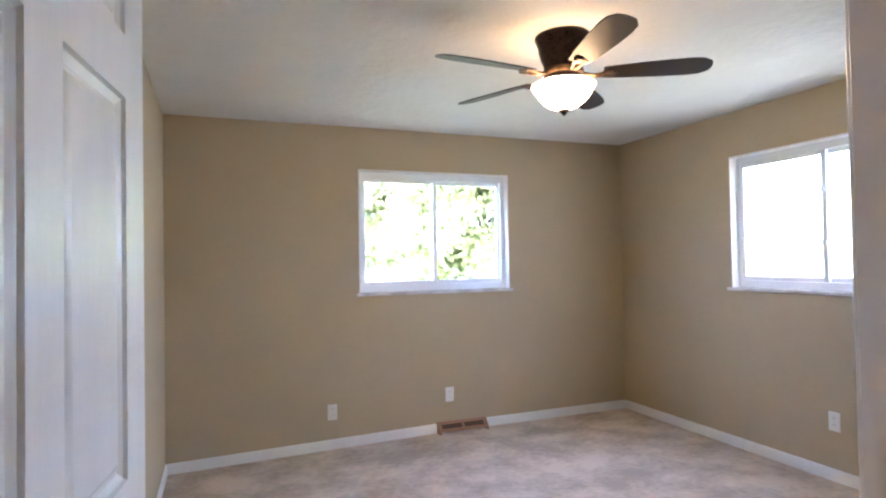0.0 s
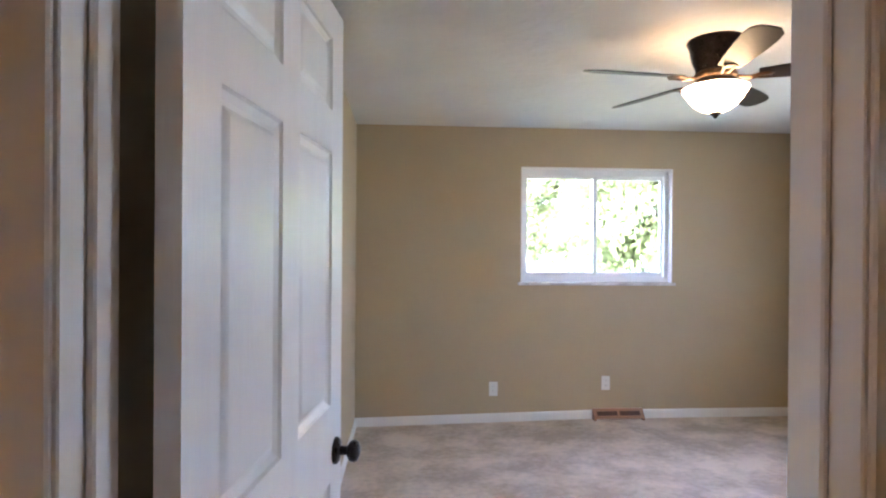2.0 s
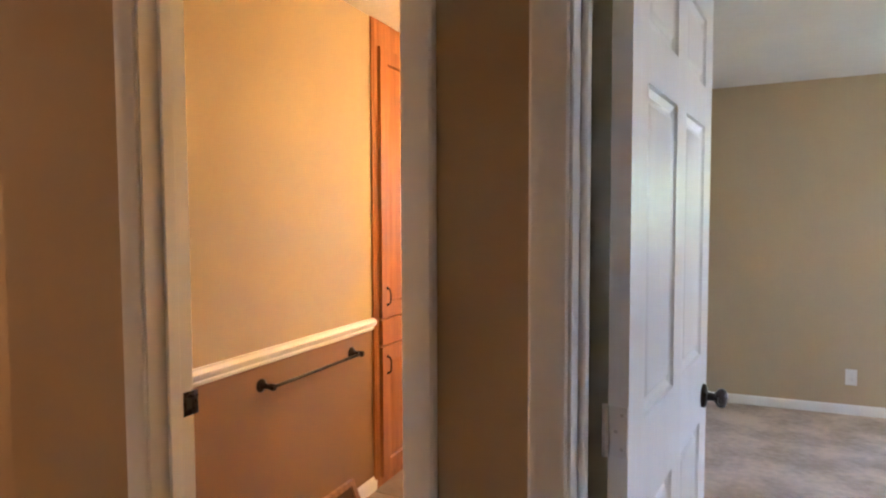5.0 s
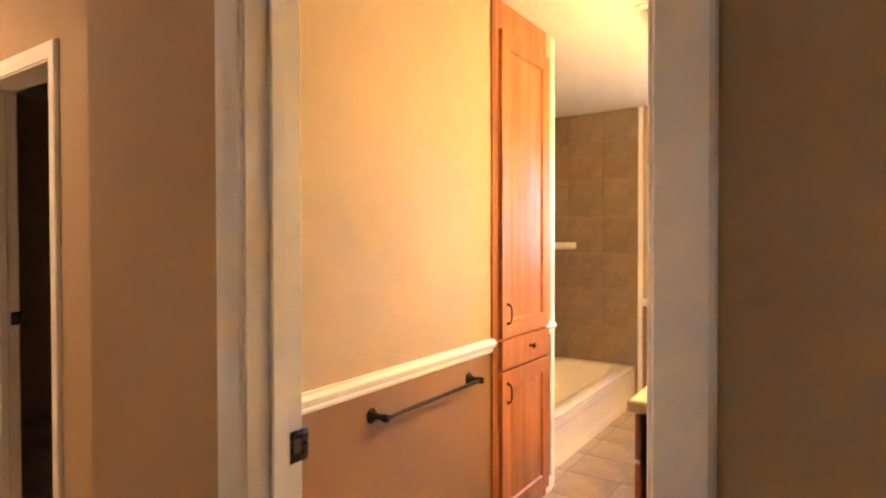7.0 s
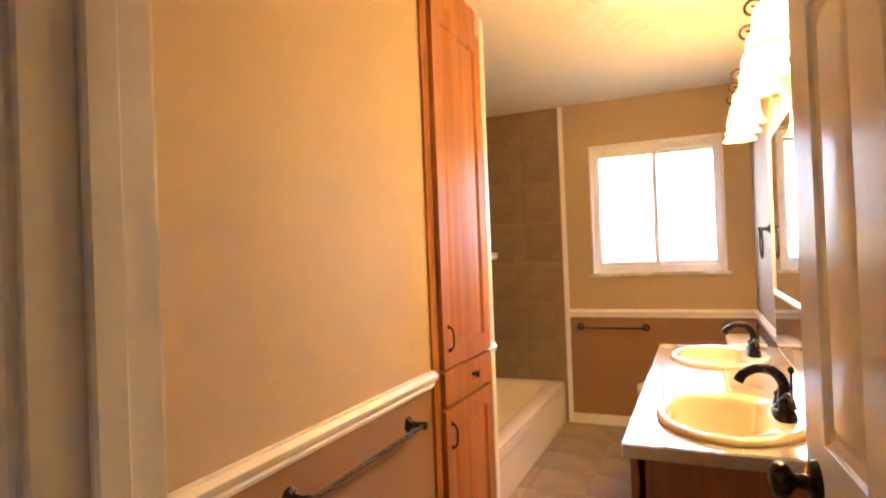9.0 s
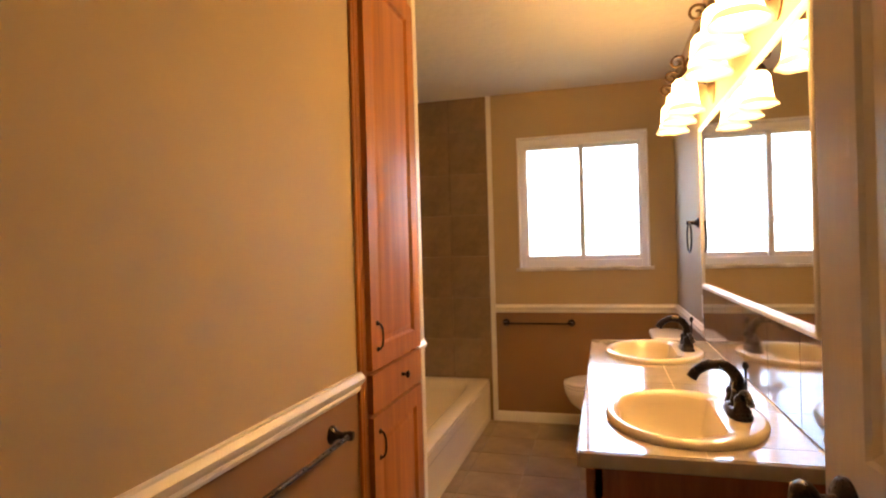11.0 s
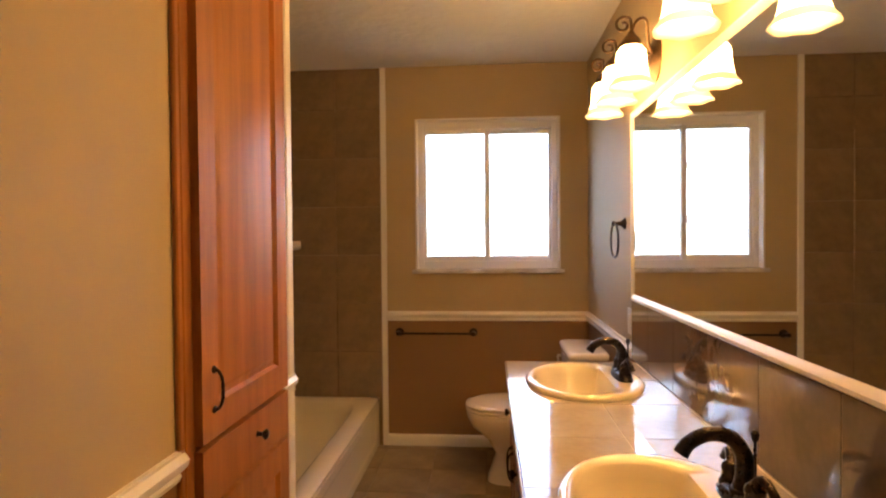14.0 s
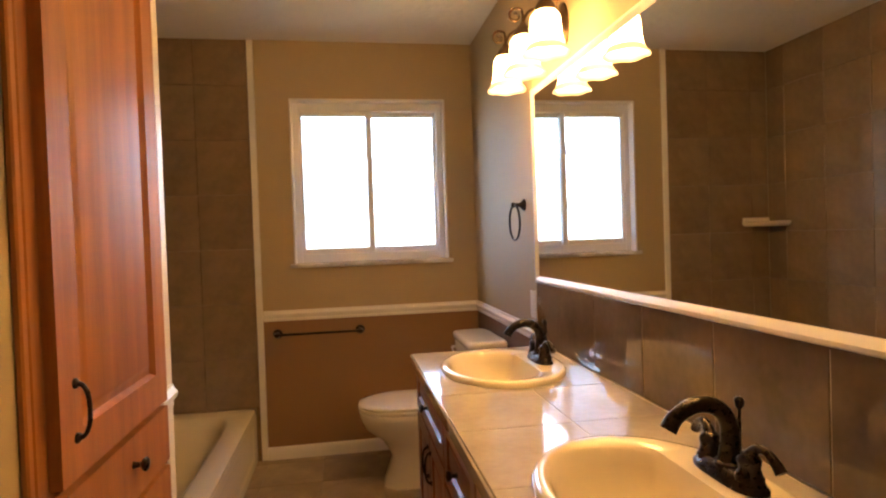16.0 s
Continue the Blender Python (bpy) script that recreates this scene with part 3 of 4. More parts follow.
def outdoors():
    whole("ground", boxes((-400, 400, 4.6, 400, -0.62, -0.6), (4.08, 400, -400, 4.6, -0.62, -0.6), (-400, -5.2, -400, 4.6, -0.62, -0.6), (-5.2, 4.08, -400, -1.12, -0.62, -0.6)), GRASS, "mown lawn around the house", "ground", "structure")
    rnd = random.Random(7)
    for bx, by, h, lean in ((6.7, 13.0, 6.8, -0.2), (5.7, 18.5, 8.0, 0.3)):
        tree = thing("tree", (bx, by, -0.6), "leafy spring tree with thin drooping limbs", "tree", "garden trees")
        part("trunk", tube([(bx, by, -0.6), (bx + 0.1, by, 0.6), (bx + lean * 0.6, by + 0.1, 2.2), (bx + lean, by, h * 0.75)], [0.2, 0.15, 0.12, 0.04]), BARK, tree)
        limbs, crown = bmesh.new(), bmesh.new()
        for i in range(60):
            a, z0 = rnd.uniform(0, math.tau), rnd.uniform(1.3, h * 0.7)
            reach = rnd.uniform(1.3, 2.9)
            p = [Vector((bx + lean * z0 / h, by, z0))]
            for s in range(1, 5):
                q = p[0] + Vector((math.cos(a), math.sin(a), 0)) * reach * s / 4 + Vector((rnd.uniform(-0.12, 0.12), rnd.uniform(-0.12, 0.12), 0.55 * math.sin(s * 0.9) - 0.12 * s))
                p.append(q)
            tube(p, [0.055, 0.045, 0.034, 0.022, 0.010], 6, limbs, 3)
            for s in range(620):
                k = rnd.uniform(0.8, 4.0)
                i0 = min(int(k), 3)
                c = p[i0].lerp(p[i0 + 1], k - i0) + Vector((rnd.gauss(0, 0.26), rnd.gauss(0, 0.26), rnd.gauss(-0.02, 0.11)))
                sz = rnd.uniform(0.05, 0.11)
                m = Matrix.LocRotScale(c, Euler((rnd.uniform(0, 6), rnd.uniform(0, 6), rnd.uniform(0, 6))), (sz, sz * 0.55, 1))
                crown.faces.new([crown.verts.new(m @ Vector(v)) for v in ((-1, 0, 0), (-0.2, -1, 0), (1, 0, 0), (-0.2, 1, 0))])
        part("limbs", limbs, BARK, tree)
        part("crown", crown, LEAF, tree, smooth=0)
    fence = thing("fence", (2, 20, -0.6), "pale wooden garden fence with posts and rails", "fence")
    for i in range(14):
        x = -4 + i * 1.3
        part("post", boxes((x, x + 0.1, 20, 20.1, -0.6, 0.75), bevel=0.01), SIDING, fence)
    for z in (-0.1, 0.45):
        part("rail", boxes((-4, 13, 20.03, 20.07, z, z + 0.12), bevel=0.008), SIDING, fence)
    for nm, x, y, mat, h, lab in (("storage_box", 11.9, 36.0, BLUE, 1.5, "blue storage box far across the lawn"), ("storage_box", 14.4, 36.0, RED, 1.1, "red storage box far across the lawn")):
        b = thing(nm, (x, y, -0.6), lab, "box", "far boxes")
        part("body", loft([(x, y, -0.6, 0.22, 0.24, 6), (x, y, -0.6 + h * 0.9, 0.29, 0.31, 6)], 32), mat, b)
        part("lid", loft([(x, y, -0.6 + h * 0.9, 0.31, 0.33, 6), (x, y, -0.6 + h * 0.96, 0.31, 0.33, 6), (x, y, -0.6 + h, 0.22, 0.24, 4)], 32), mat, b)


outdoors()

# ---- bedroom things ----


def outlet(at, out, side, label, switch=False):
    """A wall plate: at its middle on the wall, out of the wall, side along the wall."""
    o, s, up = Vector(out), Vector(side), Vector((0, 0, 1))
    m = Matrix((s, o, up)).transposed().to_4x4()
    m.translation = Vector(at)
    w = thing("wall_outlet" if not switch else "light_switch", at, label, "outlet" if not switch else "switch", "wall plates")
    bm = boxes((-0.036, 0.036, 0.0, 0.005, -0.059, 0.059), bevel=0.002)
    bm.transform(m)
    part("cover_plate", bm, PLASTIC, w)
    for z in ((-0.021, 0.021) if not switch else (0.0,)):
        bm = boxes((-0.016, 0.016, 0.005, 0.0075, z - 0.014, z + 0.014), bevel=0.002) if not switch else boxes((-0.016, 0.016, 0.005, 0.008, -0.033, 0.033), bevel=0.002)
        bm.transform(m)
        sock = part("socket" if not switch else "rocker", bm, PLASTIC, w)
        if not switch:
            for x in (-0.006, 0.006):
                bm = boxes((x - 0.0012, x + 0.0012, 0.0073, 0.008, z - 0.002, z + 0.007))
                bm.transform(m)
                part("slot", bm, SLOT, sock)
    bm = lathe([(0, 0), (0.003, 0), (0.002, 0.001), (0, 0.0012)], (0, 0.005, 0), (0, 1, 0), 10)
    bm.transform(m)
    part("screw", bm, STEEL, w)


def register(at, length, out, side, high, deep, label):
    """A sloped wooden baseboard register: at its end by the wall, on the floor."""
    o, s, up = Vector(out), Vector(side), Vector((0, 0, 1))
    m = Matrix((s, o, up)).transposed().to_4x4()
    m.translation = Vector(at)
    r = thing("floor_register", at, label, "register", "wooden registers")
    for x0, x1 in ((0, 0.018), (length - 0.018, length)):
        bm = rings_to(bmesh.new(), [[(x, 0, 0), (x, deep, 0), (x, deep, 0.018), (x, 0.022, high), (x, 0, high)] for x in (x0, x1)])
        bm.transform(m)
        part("end_board", bm, PINE, r)
    slope = Vector((0, 0.022 - deep, high - 0.018))

    def face(u, v, d):
        p = Vector((u, deep, 0.018)) + slope * v
        return m @ (p + Vector((0, -1, -0.7)).normalized() * d)
    bm = bmesh.new()
    w = 0.022 / slope.length
    e = 0.018
    mid = length / 2
    for u0, u1, v0, v1 in ((e, length - e, 0, w * 1.2), (e, length - e, 1 - w, 1), (e, e + 0.012, w * 1.2, 1 - w), (length - e - 0.012, length - e, w * 1.2, 1 - w), (mid - 0.009, mid + 0.009, w * 1.2, 1 - w)):
        cell(bm, face, u0, u1, v0, v1, [(0, 0)])
        cell(bm, face, u0, u1, v0, v1, [(0, 0.010)])
        for a, b in (((u0, v0), (u1, v0)), ((u0, v1), (u1, v1)), ((u0, v0), (u0, v1)), ((u1, v0), (u1, v1))):
            bm.faces.new([bm.verts.new(face(*q)) for q in ((*a, 0), (*b, 0), (*b, 0.010), (*a, 0.010))])
    bmesh.ops.remove_doubles(bm, verts=bm.verts, dist=0.0003)
    part("front_frame", bm, PINE, r)
    for u0, u1 in ((e + 0.012, mid - 0.009), (mid + 0.009, length - e - 0.012)):
        bm = bmesh.new()
        for i in range(9):
            f = u0 + (u1 - u0) * (i + 0.15) / 9
            g = f + (u1 - u0) / 9 * 0.7
            cell(bm, face, f, g, w, 1 - w, [(0, 0.004), (0.002, 0.003)])
        cell(bm, face, u0, u1, w, 1 - w, [(0, 0.009)])
        part("grille", bm, DARKMESH, r, "dark woven grille", smooth=0)
    bm = boxes((0.0, length, 0.0, 0.022, high - 0.010, high), bevel=0.002)
    bm.transform(m)
    part("top_board", bm, PINE, r)


def ceiling_fan(cx, cy):
    f = thing("ceiling_fan", (cx, cy, CEILING), "dark bronze ceiling fan with walnut blades and lit bowl", "ceiling fan")
    part("motor_housing", lathe([(0, CEILING), (0.126, CEILING), (0.132, CEILING - 0.006), (0.131, CEILING - 0.016), (0.124, CEILING - 0.022), (0.123, CEILING - 0.034), (0.119, CEILING - 0.038), (0.115, CEILING - 0.070), (0.106, CEILING - 0.105), (0.093, CEILING - 0.135), (0.088, CEILING - 0.155), (0, CEILING - 0.155)], (cx, cy, 0), segs=48), BRONZE, f)
    part("motor_band", lathe([(0, 2.298), (0.086, 2.298), (0.097, 2.288), (0.095, 2.270), (0.090, 2.262), (0, 2.262)], (cx, cy, -0.012), segs=48), AGED, f, "mottled aged bronze band")
    part("light_collar", lathe([(0, 2.262), (0.085, 2.262), (0.098, 2.252), (0.098, 2.238), (0.075, 2.228), (0, 2.228)], (cx, cy, -0.012), segs=48), BRONZE, f)
    part("glass_bowl", lathe([(0.080, 2.222), (0.140, 2.224), (0.150, 2.218), (0.147, 2.208), (0.135, 2.190), (0.120, 2.166), (0.098, 2.140), (0.068, 2.118), (0.035, 2.104), (0, 2.101)], (cx, cy, -0.012), segs=48), BOWL, f, "lit frosted glass bowl")
    part("finial", lathe([(0, 2.103), (0.026, 2.103), (0.028, 2.097), (0.016, 2.090), (0.012, 2.082), (0.006, 2.076), (0, 2.072)], (cx, cy, -0.012), segs=24), BRONZE, f)
    for k in range(5):
        a = radians(185 + 72 * k)
        turn = Matrix.Translation((cx, cy, 2.257)) @ Matrix.Rotation(a, 4, "Z")
        tilt = Matrix.Rotation(radians(-13), 4, "X")
        bm = bmesh.new()
        out = [(0.0, 0.045), (0.10, 0.056), (0.26, 0.066), (0.38, 0.069), (0.44, 0.062), (0.475, 0.038), (0.482, 0.014)]
        outline = [(0.185 + u, h) for u, h in out] + [(0.185 + u, -h) for u, h in out[::-1]]
        rings_to(bm, [[Vector((x, y, z)) for x, y in outline] for z in (-0.003, 0.003)])
        bm.transform(turn @ tilt)
        b = part("blade", bm, BLADE, f, "dark walnut fan blade", smooth=20)
        bm = bmesh.new()
        tube([(0.09, 0, 0.004), (0.14, 0.012, -0.012), (0.19, 0.02, -0.008), (0.23, 0.026, -0.007)], 0.007, 8, bm)
        tube([(0.09, 0, 0.004), (0.14, -0.012, -0.012), (0.19, -0.02, -0.008), (0.23, -0.026, -0.007)], 0.007, 8, bm)
        lathe([(0, -0.009), (0.03, -0.009), (0.034, -0.006), (0.02, -0.003), (0, -0.003)], (0.215, 0, 0), segs=20, bm=bm)
        bm.transform(turn)
        part("blade_bracket", bm, AGED, b, "scrolled aged bronze blade bracket")


ceiling_fan(1.885, 2.30)
outlet((1.150, NORTH, 0.245), (0, -1, 0), (1, 0, 0), "white outlet on the tan bedroom wall")
outlet((2.114, NORTH, 0.285), (0, -1, 0), (1, 0, 0), "white outlet above the wooden register")
outlet((EAST, 2.43, 0.35), (-1, 0, 0), (0, 1, 0), "white outlet under the side window")
register((1.995, NORTH, FLOOR_BED), 0.435, (0, -1, 0), (1, 0, 0), 0.088, 0.078, "pine baseboard register with a dark grille on carpet")

# ---- hall ----


def hall_light():
    x, y = -3.6, -0.4
    h = thing("ceiling_light", (x, y, CEILING), "lit flush ceiling light with a frosted bowl", "ceiling light")
    part("canopy", lathe([(0, CEILING), (0.15, CEILING), (0.15, CEILING - 0.02), (0.13, CEILING - 0.03), (0, CEILING - 0.03)], (x, y, 0)), BRONZE, h)
    part("bowl", lathe([(0.14, CEILING - 0.03), (0.14, CEILING - 0.05), (0.11, CEILING - 0.09), (0.05, CEILING - 0.115), (0, CEILING - 0.12)], (x, y, 0)), HALLBOWL, h)


hall_light()

# ---- bathroom things ----
RAISED = [(0, 0), (0.003, 0.006), (0.007, 0.012), (0.013, 0.012), (0.030, 0.004), (0.034, 0.003)]


def pull(parent, at, out, length, name="handle"):
    """An arched bronze pull with feet, upright; or a knob where length is 0."""
    o = Vector(out)
    a = Vector(at)
    if not length:
        return part("knob", lathe([(0, 0), (0.008, 0), (0.006, 0.004), (0.005, 0.014), (0.012, 0.018), (0.0145, 0.024), (0.010, 0.029), (0, 0.030)], a, o, 20), BRONZE, parent, "small bronze knob")
    up = Vector((0, 0, 1))
    h = length / 2
    bm = bmesh.new()
    tube([a + up * h, a + up * (h - 0.004) + o * 0.012, a + up * h * 0.45 + o * 0.020, a - up * h * 0.45 + o * 0.020, a - up * (h - 0.004) + o * 0.012, a - up * h], [0.0055, 0.0036, 0.0037, 0.0037, 0.0036, 0.0055], 10, bm)
    for s in (1, -1):
        lathe([(0, 0), (0.009, 0), (0.008, 0.004), (0.004, 0.006), (0, 0.006)], a + up * h * s, o, 16, bm=bm)
    return part(name, bm, BRONZE, parent, "arched bronze pull")


def linen_cabinet():
    x = BATH_L
    y0, y1 = 1.848, 2.402
    c = thing("linen_cabinet", (x, y0, 0), "tall built-in honey oak linen cabinet with bronze pulls", "cabinet")
    part("body", boxes((-1.735, x - 0.002, y0 + 0.004, y1 - 0.004, 0.001, CEILING - 0.002)), OAK, c)
    f = 0.045
    rows = [(y0, y0 + f, 0.0, CEILING), (y1 - 0.03, y1, 0.0, CEILING), (y0 + f, y1 - 0.03, 2.295, CEILING), (y0 + f, y1 - 0.03, 0.892, 0.905), (y0 + f, y1 - 0.03, 0.745, 0.765), (y0 + f, y1 - 0.03, 0.0, 0.06)]
    part("face_frame", boxes(*[(x - 0.004, x + 0.012, a, b, z, t - 0.001) for a, b, z, t in rows], bevel=0.002), OAK, c)

    def front(name, z0, z1, panel, label):
        a, b = y0 + 0.032, y1 - 0.006
        st = 0.074

        def at(u, v, d):
            return Vector((x + 0.032 - d, a + u, z0 + v))
        w, h = b - a, z1 - z0
        bm = bmesh.new()
        if panel:
            panel_slab(bm, at, [0, st, w - st, w], [0, st, h - st, h], {(1, 1)}, 0.019, RAISED, both=False)
        else:
            panel_slab(bm, at, [0, 0.012, w - 0.012, w], [0, 0.012, h - 0.012, h], set(), 0.019, RAISED, both=False)
        es = [e for e in bm.edges if len(e.link_faces) == 2 and e.calc_face_angle(0) > 1.2 and all(abs(v.co.x - (x + 0.032)) < 1e-4 for v in e.verts)]
        bmesh.ops.bevel(bm, geom=es, offset=0.005, segments=2, affect="EDGES")
        return part(name, bm, OAK, c, label, smooth=30)
    d1 = front("upper_door", 0.902, 2.30, True, "tall raised-panel oak door")
    pull(d1, (x + 0.032, y0 + 0.084, 1.010), (1, 0, 0), 0.088)
    dr = front("drawer", 0.760, 0.888, False, "plain oak drawer front")
    pull(dr, (x + 0.032, 2.165, 0.832), (1, 0, 0), 0)
    d2 = front("lower_door", 0.055, 0.745, True, "raised-panel oak door")
    pull(d2, (x + 0.032, y0 + 0.084, 0.645), (1, 0, 0), 0.088)


def towel_bar(a, b, out, label):
    a, b, o = Vector(a), Vector(b), Vector(out)
    t = thing("towel_bar", tuple((a + b) / 2), label, "towel bar", "bronze towel bars")
    part("bar", tube([a + o * 0.058, b + o * 0.058], 0.0075), BRONZE, t)
    for p in (a, b):
        part("post", lathe([(0, 0), (0.027, 0), (0.027, 0.005), (0.020, 0.010), (0.013, 0.018), (0.010, 0.035), (0.013, 0.048), (0.015, 0.058), (0.013, 0.068), (0, 0.070)], p, o, 24), BRONZE, t)


def towel_ring(at, label, tilt=0.0):
    a = Vector(at)
    t = thing("towel_ring", at, label, "towel ring", "bronze towel rings")
    part("post", lathe([(0, 0), (0.027, 0), (0.027, 0.005), (0.018, 0.012), (0.010, 0.022), (0.009, 0.045), (0.013, 0.052), (0.010, 0.060), (0, 0.062)], a, (-1, 0, 0), 24), BRONZE, t)
    c = a + Vector((-0.048, 0, -0.078))
    pts = [c + Vector((0.10 * (math.cos(k * math.tau / 24) - 1) * tilt, math.sin(k * math.tau / 24) * 0.078, math.cos(k * math.tau / 24) * 0.078)) for k in range(25)]
    part("ring", tube(pts, 0.005, 10, steps=2), BRONZE, t)


V0, V1, VF, CT = 1.512, 3.168, -0.652, 0.815      # vanity ends, its front edge and the counter's height


def vanity():
    x0 = VF + 0.03
    v = thing("vanity_cabinet", (x0, V0, 0), "oak double vanity cabinet with raised-panel doors and bronze pulls", "vanity")
    z1 = CT - 0.035
    part("bottom_board", boxes((x0 + 0.02, BATH_R - 0.001, V0 + 0.017, V1 - 0.017, 0.1, 0.118)), OAKDARK, v)
    part("back_board", boxes((BATH_R - 0.014, BATH_R - 0.001, V0 + 0.017, V1 - 0.017, 0.12, z1)), OAKDARK, v)
    part("toe_kick", boxes((x0 + 0.075, BATH_R - 0.02, V0 + 0.02, V1 - 0.02, 0.0, 0.1)), OAKDARK, v)
    bm = boxes((x0 + 0.004, BATH_R - 0.001, V0 + 0.006, V0 + 0.016, 0.1, z1))
    part("end_panel", bm, OAKDARK, v)
    part("end_panel", boxes((x0 + 0.004, BATH_R - 0.001, V1 - 0.016, V1 - 0.006, 0.1, z1)), OAKDARK, v)
    ys = [V0 + 0.006, V0 + 0.31, V0 + 0.615, V0 + 1.03, V0 + 1.335, V1 - 0.006]
    for a, b in [(y - 0.022, y + 0.022) for y in ys[1:-1]] + [(ys[0], ys[0] + 0.03), (ys[-1] - 0.03, ys[-1])]:
        part("frame_stile", boxes((x0 + 0.002, x0 + 0.021, a, b, 0.1, z1)), OAKDARK, v)
    for z, t in ((0.1, 0.135), (0.59, 0.625), (z1 - 0.03, z1)):
        for a, b in zip(ys, ys[1:]):
            part("frame_rail", boxes((x0 + 0.003, x0 + 0.02, a + 0.022, b - 0.022, z, t - 0.001)), OAKDARK, v)

    def front(name, a, b, za, zb, hand):
        w, h, st = b - a, zb - za, 0.05

        def at(u, q, d):
            return Vector((x0 - 0.017 + d, a + u, za + q))
        st = min(st, h * 0.28)
        bm = panel_slab(bmesh.new(), at, [0, st, w - st, w], [0, st, h - st, h], {(1, 1)}, 0.019, [(i * 0.6, d) for i, d in RAISED], both=False)
        d = part(name, bm, OAKDARK, v, smooth=30)
        if hand is None:
            pull(d, (x0 - 0.017, (a + b) / 2, (za + zb) / 2), (-1, 0, 0), 0)
        else:
            pull(d, (x0 - 0.017, hand, zb - 0.10), (-1, 0, 0), 0.10)
    for k in (0, 3):
        for i, hand in ((k, ys[k + 1] - 0.03), (k + 1, ys[k + 1] + 0.03)):
            front("door", ys[i] + 0.006, ys[i + 1] - 0.006, 0.115, 0.60, hand)
        front("false_drawer", ys[k] + 0.006, ys[k + 2] - 0.006, 0.615, z1 - 0.012, None)
    for za, zb in ((0.115, 0.33), (0.345, 0.56), (0.575, z1 - 0.012)):
        front("drawer", ys[2] + 0.006, ys[3] - 0.006, za, zb, None)


SINKS = ((-0.385, 1.825), (-0.385, 2.822))


def countertop():
    c = thing("countertop", (VF, V0, CT - 0.035), "glossy beige tiled countertop over the vanity", "countertop", kind="structure")
    bm = bmesh.new()
    cuts = sorted([V0 + 0.004, V1 - 0.004] + [y + s * 0.235 for _, y in SINKS for s in (-1, 1)])
    x0, x1 = VF + 0.004, BATH_R
    for a, b in zip(cuts, cuts[1:]):
        hole = any(a < y < b for _, y in SINKS)
        if hole:
            box(bm, x0, -0.385 - 0.165, a, b, CT - 0.035, CT - 0.0015)
            box(bm, -0.385 + 0.165, x1, a, b, CT - 0.035, CT - 0.0015)
        else:
            box(bm, x0, x1, a, b, CT - 0.035, CT - 0.0015)
    part("substrate", bm, GROUT, c)
    xs = [(VF, -0.372), (-0.369, -0.12)]
    ys = [V0, 1.608, 1.920, 2.232, 2.544, 2.856, V1]
    for a, b in xs:
        for y0, y1 in zip(ys, ys[1:]):
            bm = bmesh.new()
            y0, y1 = y0 + (0.0 if y0 == V0 else 0.0015), y1 - (0.0 if y1 == V1 else 0.0015)
            hit = [(sx, sy) for sx, sy in SINKS if y0 < sy + 0.25 and y1 > sy - 0.25]
            n, rows = 28, []
            for i in range(n):
                ya, yb = y0 + (y1 - y0) * i / n, y0 + (y1 - y0) * (i + 1) / n
                spans = [(a, b)]
                for sx, sy in hit:
                    q = 1 - (((ya + yb) / 2 - sy) / 0.245) ** 2
                    if q > 0:
                        r = 0.185 * math.sqrt(q)
                        spans = [(max(a, lo), min(b, hi)) for lo, hi in ((a, sx - r), (sx + r, b)) if min(b, hi) - max(a, lo) > 0.001]
                for lo, hi in spans:
                    rows.append((lo, hi, ya, yb))
            merged = []
            for r in rows:
                if merged and merged[-1][:2] == r[:2] and abs(merged[-1][3] - r[2]) < 1e-6:
                    merged[-1] = (*r[:2], merged[-1][2], r[3])
                else:
                    merged.append(r)
            for lo, hi, ya, yb in merged:
                box(bm, lo, hi, ya, yb, CT - 0.006, CT)
            if merged:
                part("tile", bm, COUNTER, c, smooth=0)
            else:
                bm.free()
    part("edge_tile", boxes((VF - 0.008, VF - 0.0005, V0 - 0.008, V1, CT - 0.038, CT - 0.001), bevel=0.003), COUNTER, c)
    part("edge_tile", boxes((VF - 0.0005, BATH_R - 0.001, V0 - 0.008, V0 - 0.0005, CT - 0.038, CT - 0.001), bevel=0.003), COUNTER, c)
    s = thing("backsplash", (BATH_R, V0, CT), "glossy brown tile backsplash between counter and mirror", "backsplash", kind="structure")
    part("backing", boxes((BATH_R - 0.0145, BATH_R, 1.590, 3.228, CT, 1.062)), GROUTMID, s)
    edges = [1.588, 1.755, 2.0605, 2.366, 2.6715, 2.977, 3.23]
    for a, b in zip(edges, edges[1:]):
        part("tile", boxes((BATH_R - 0.016, BATH_R - 0.007, a + 0.0012, b - 0.0012, CT + 0.003, 1.066), bevel=0.0015), SPLASH, s)


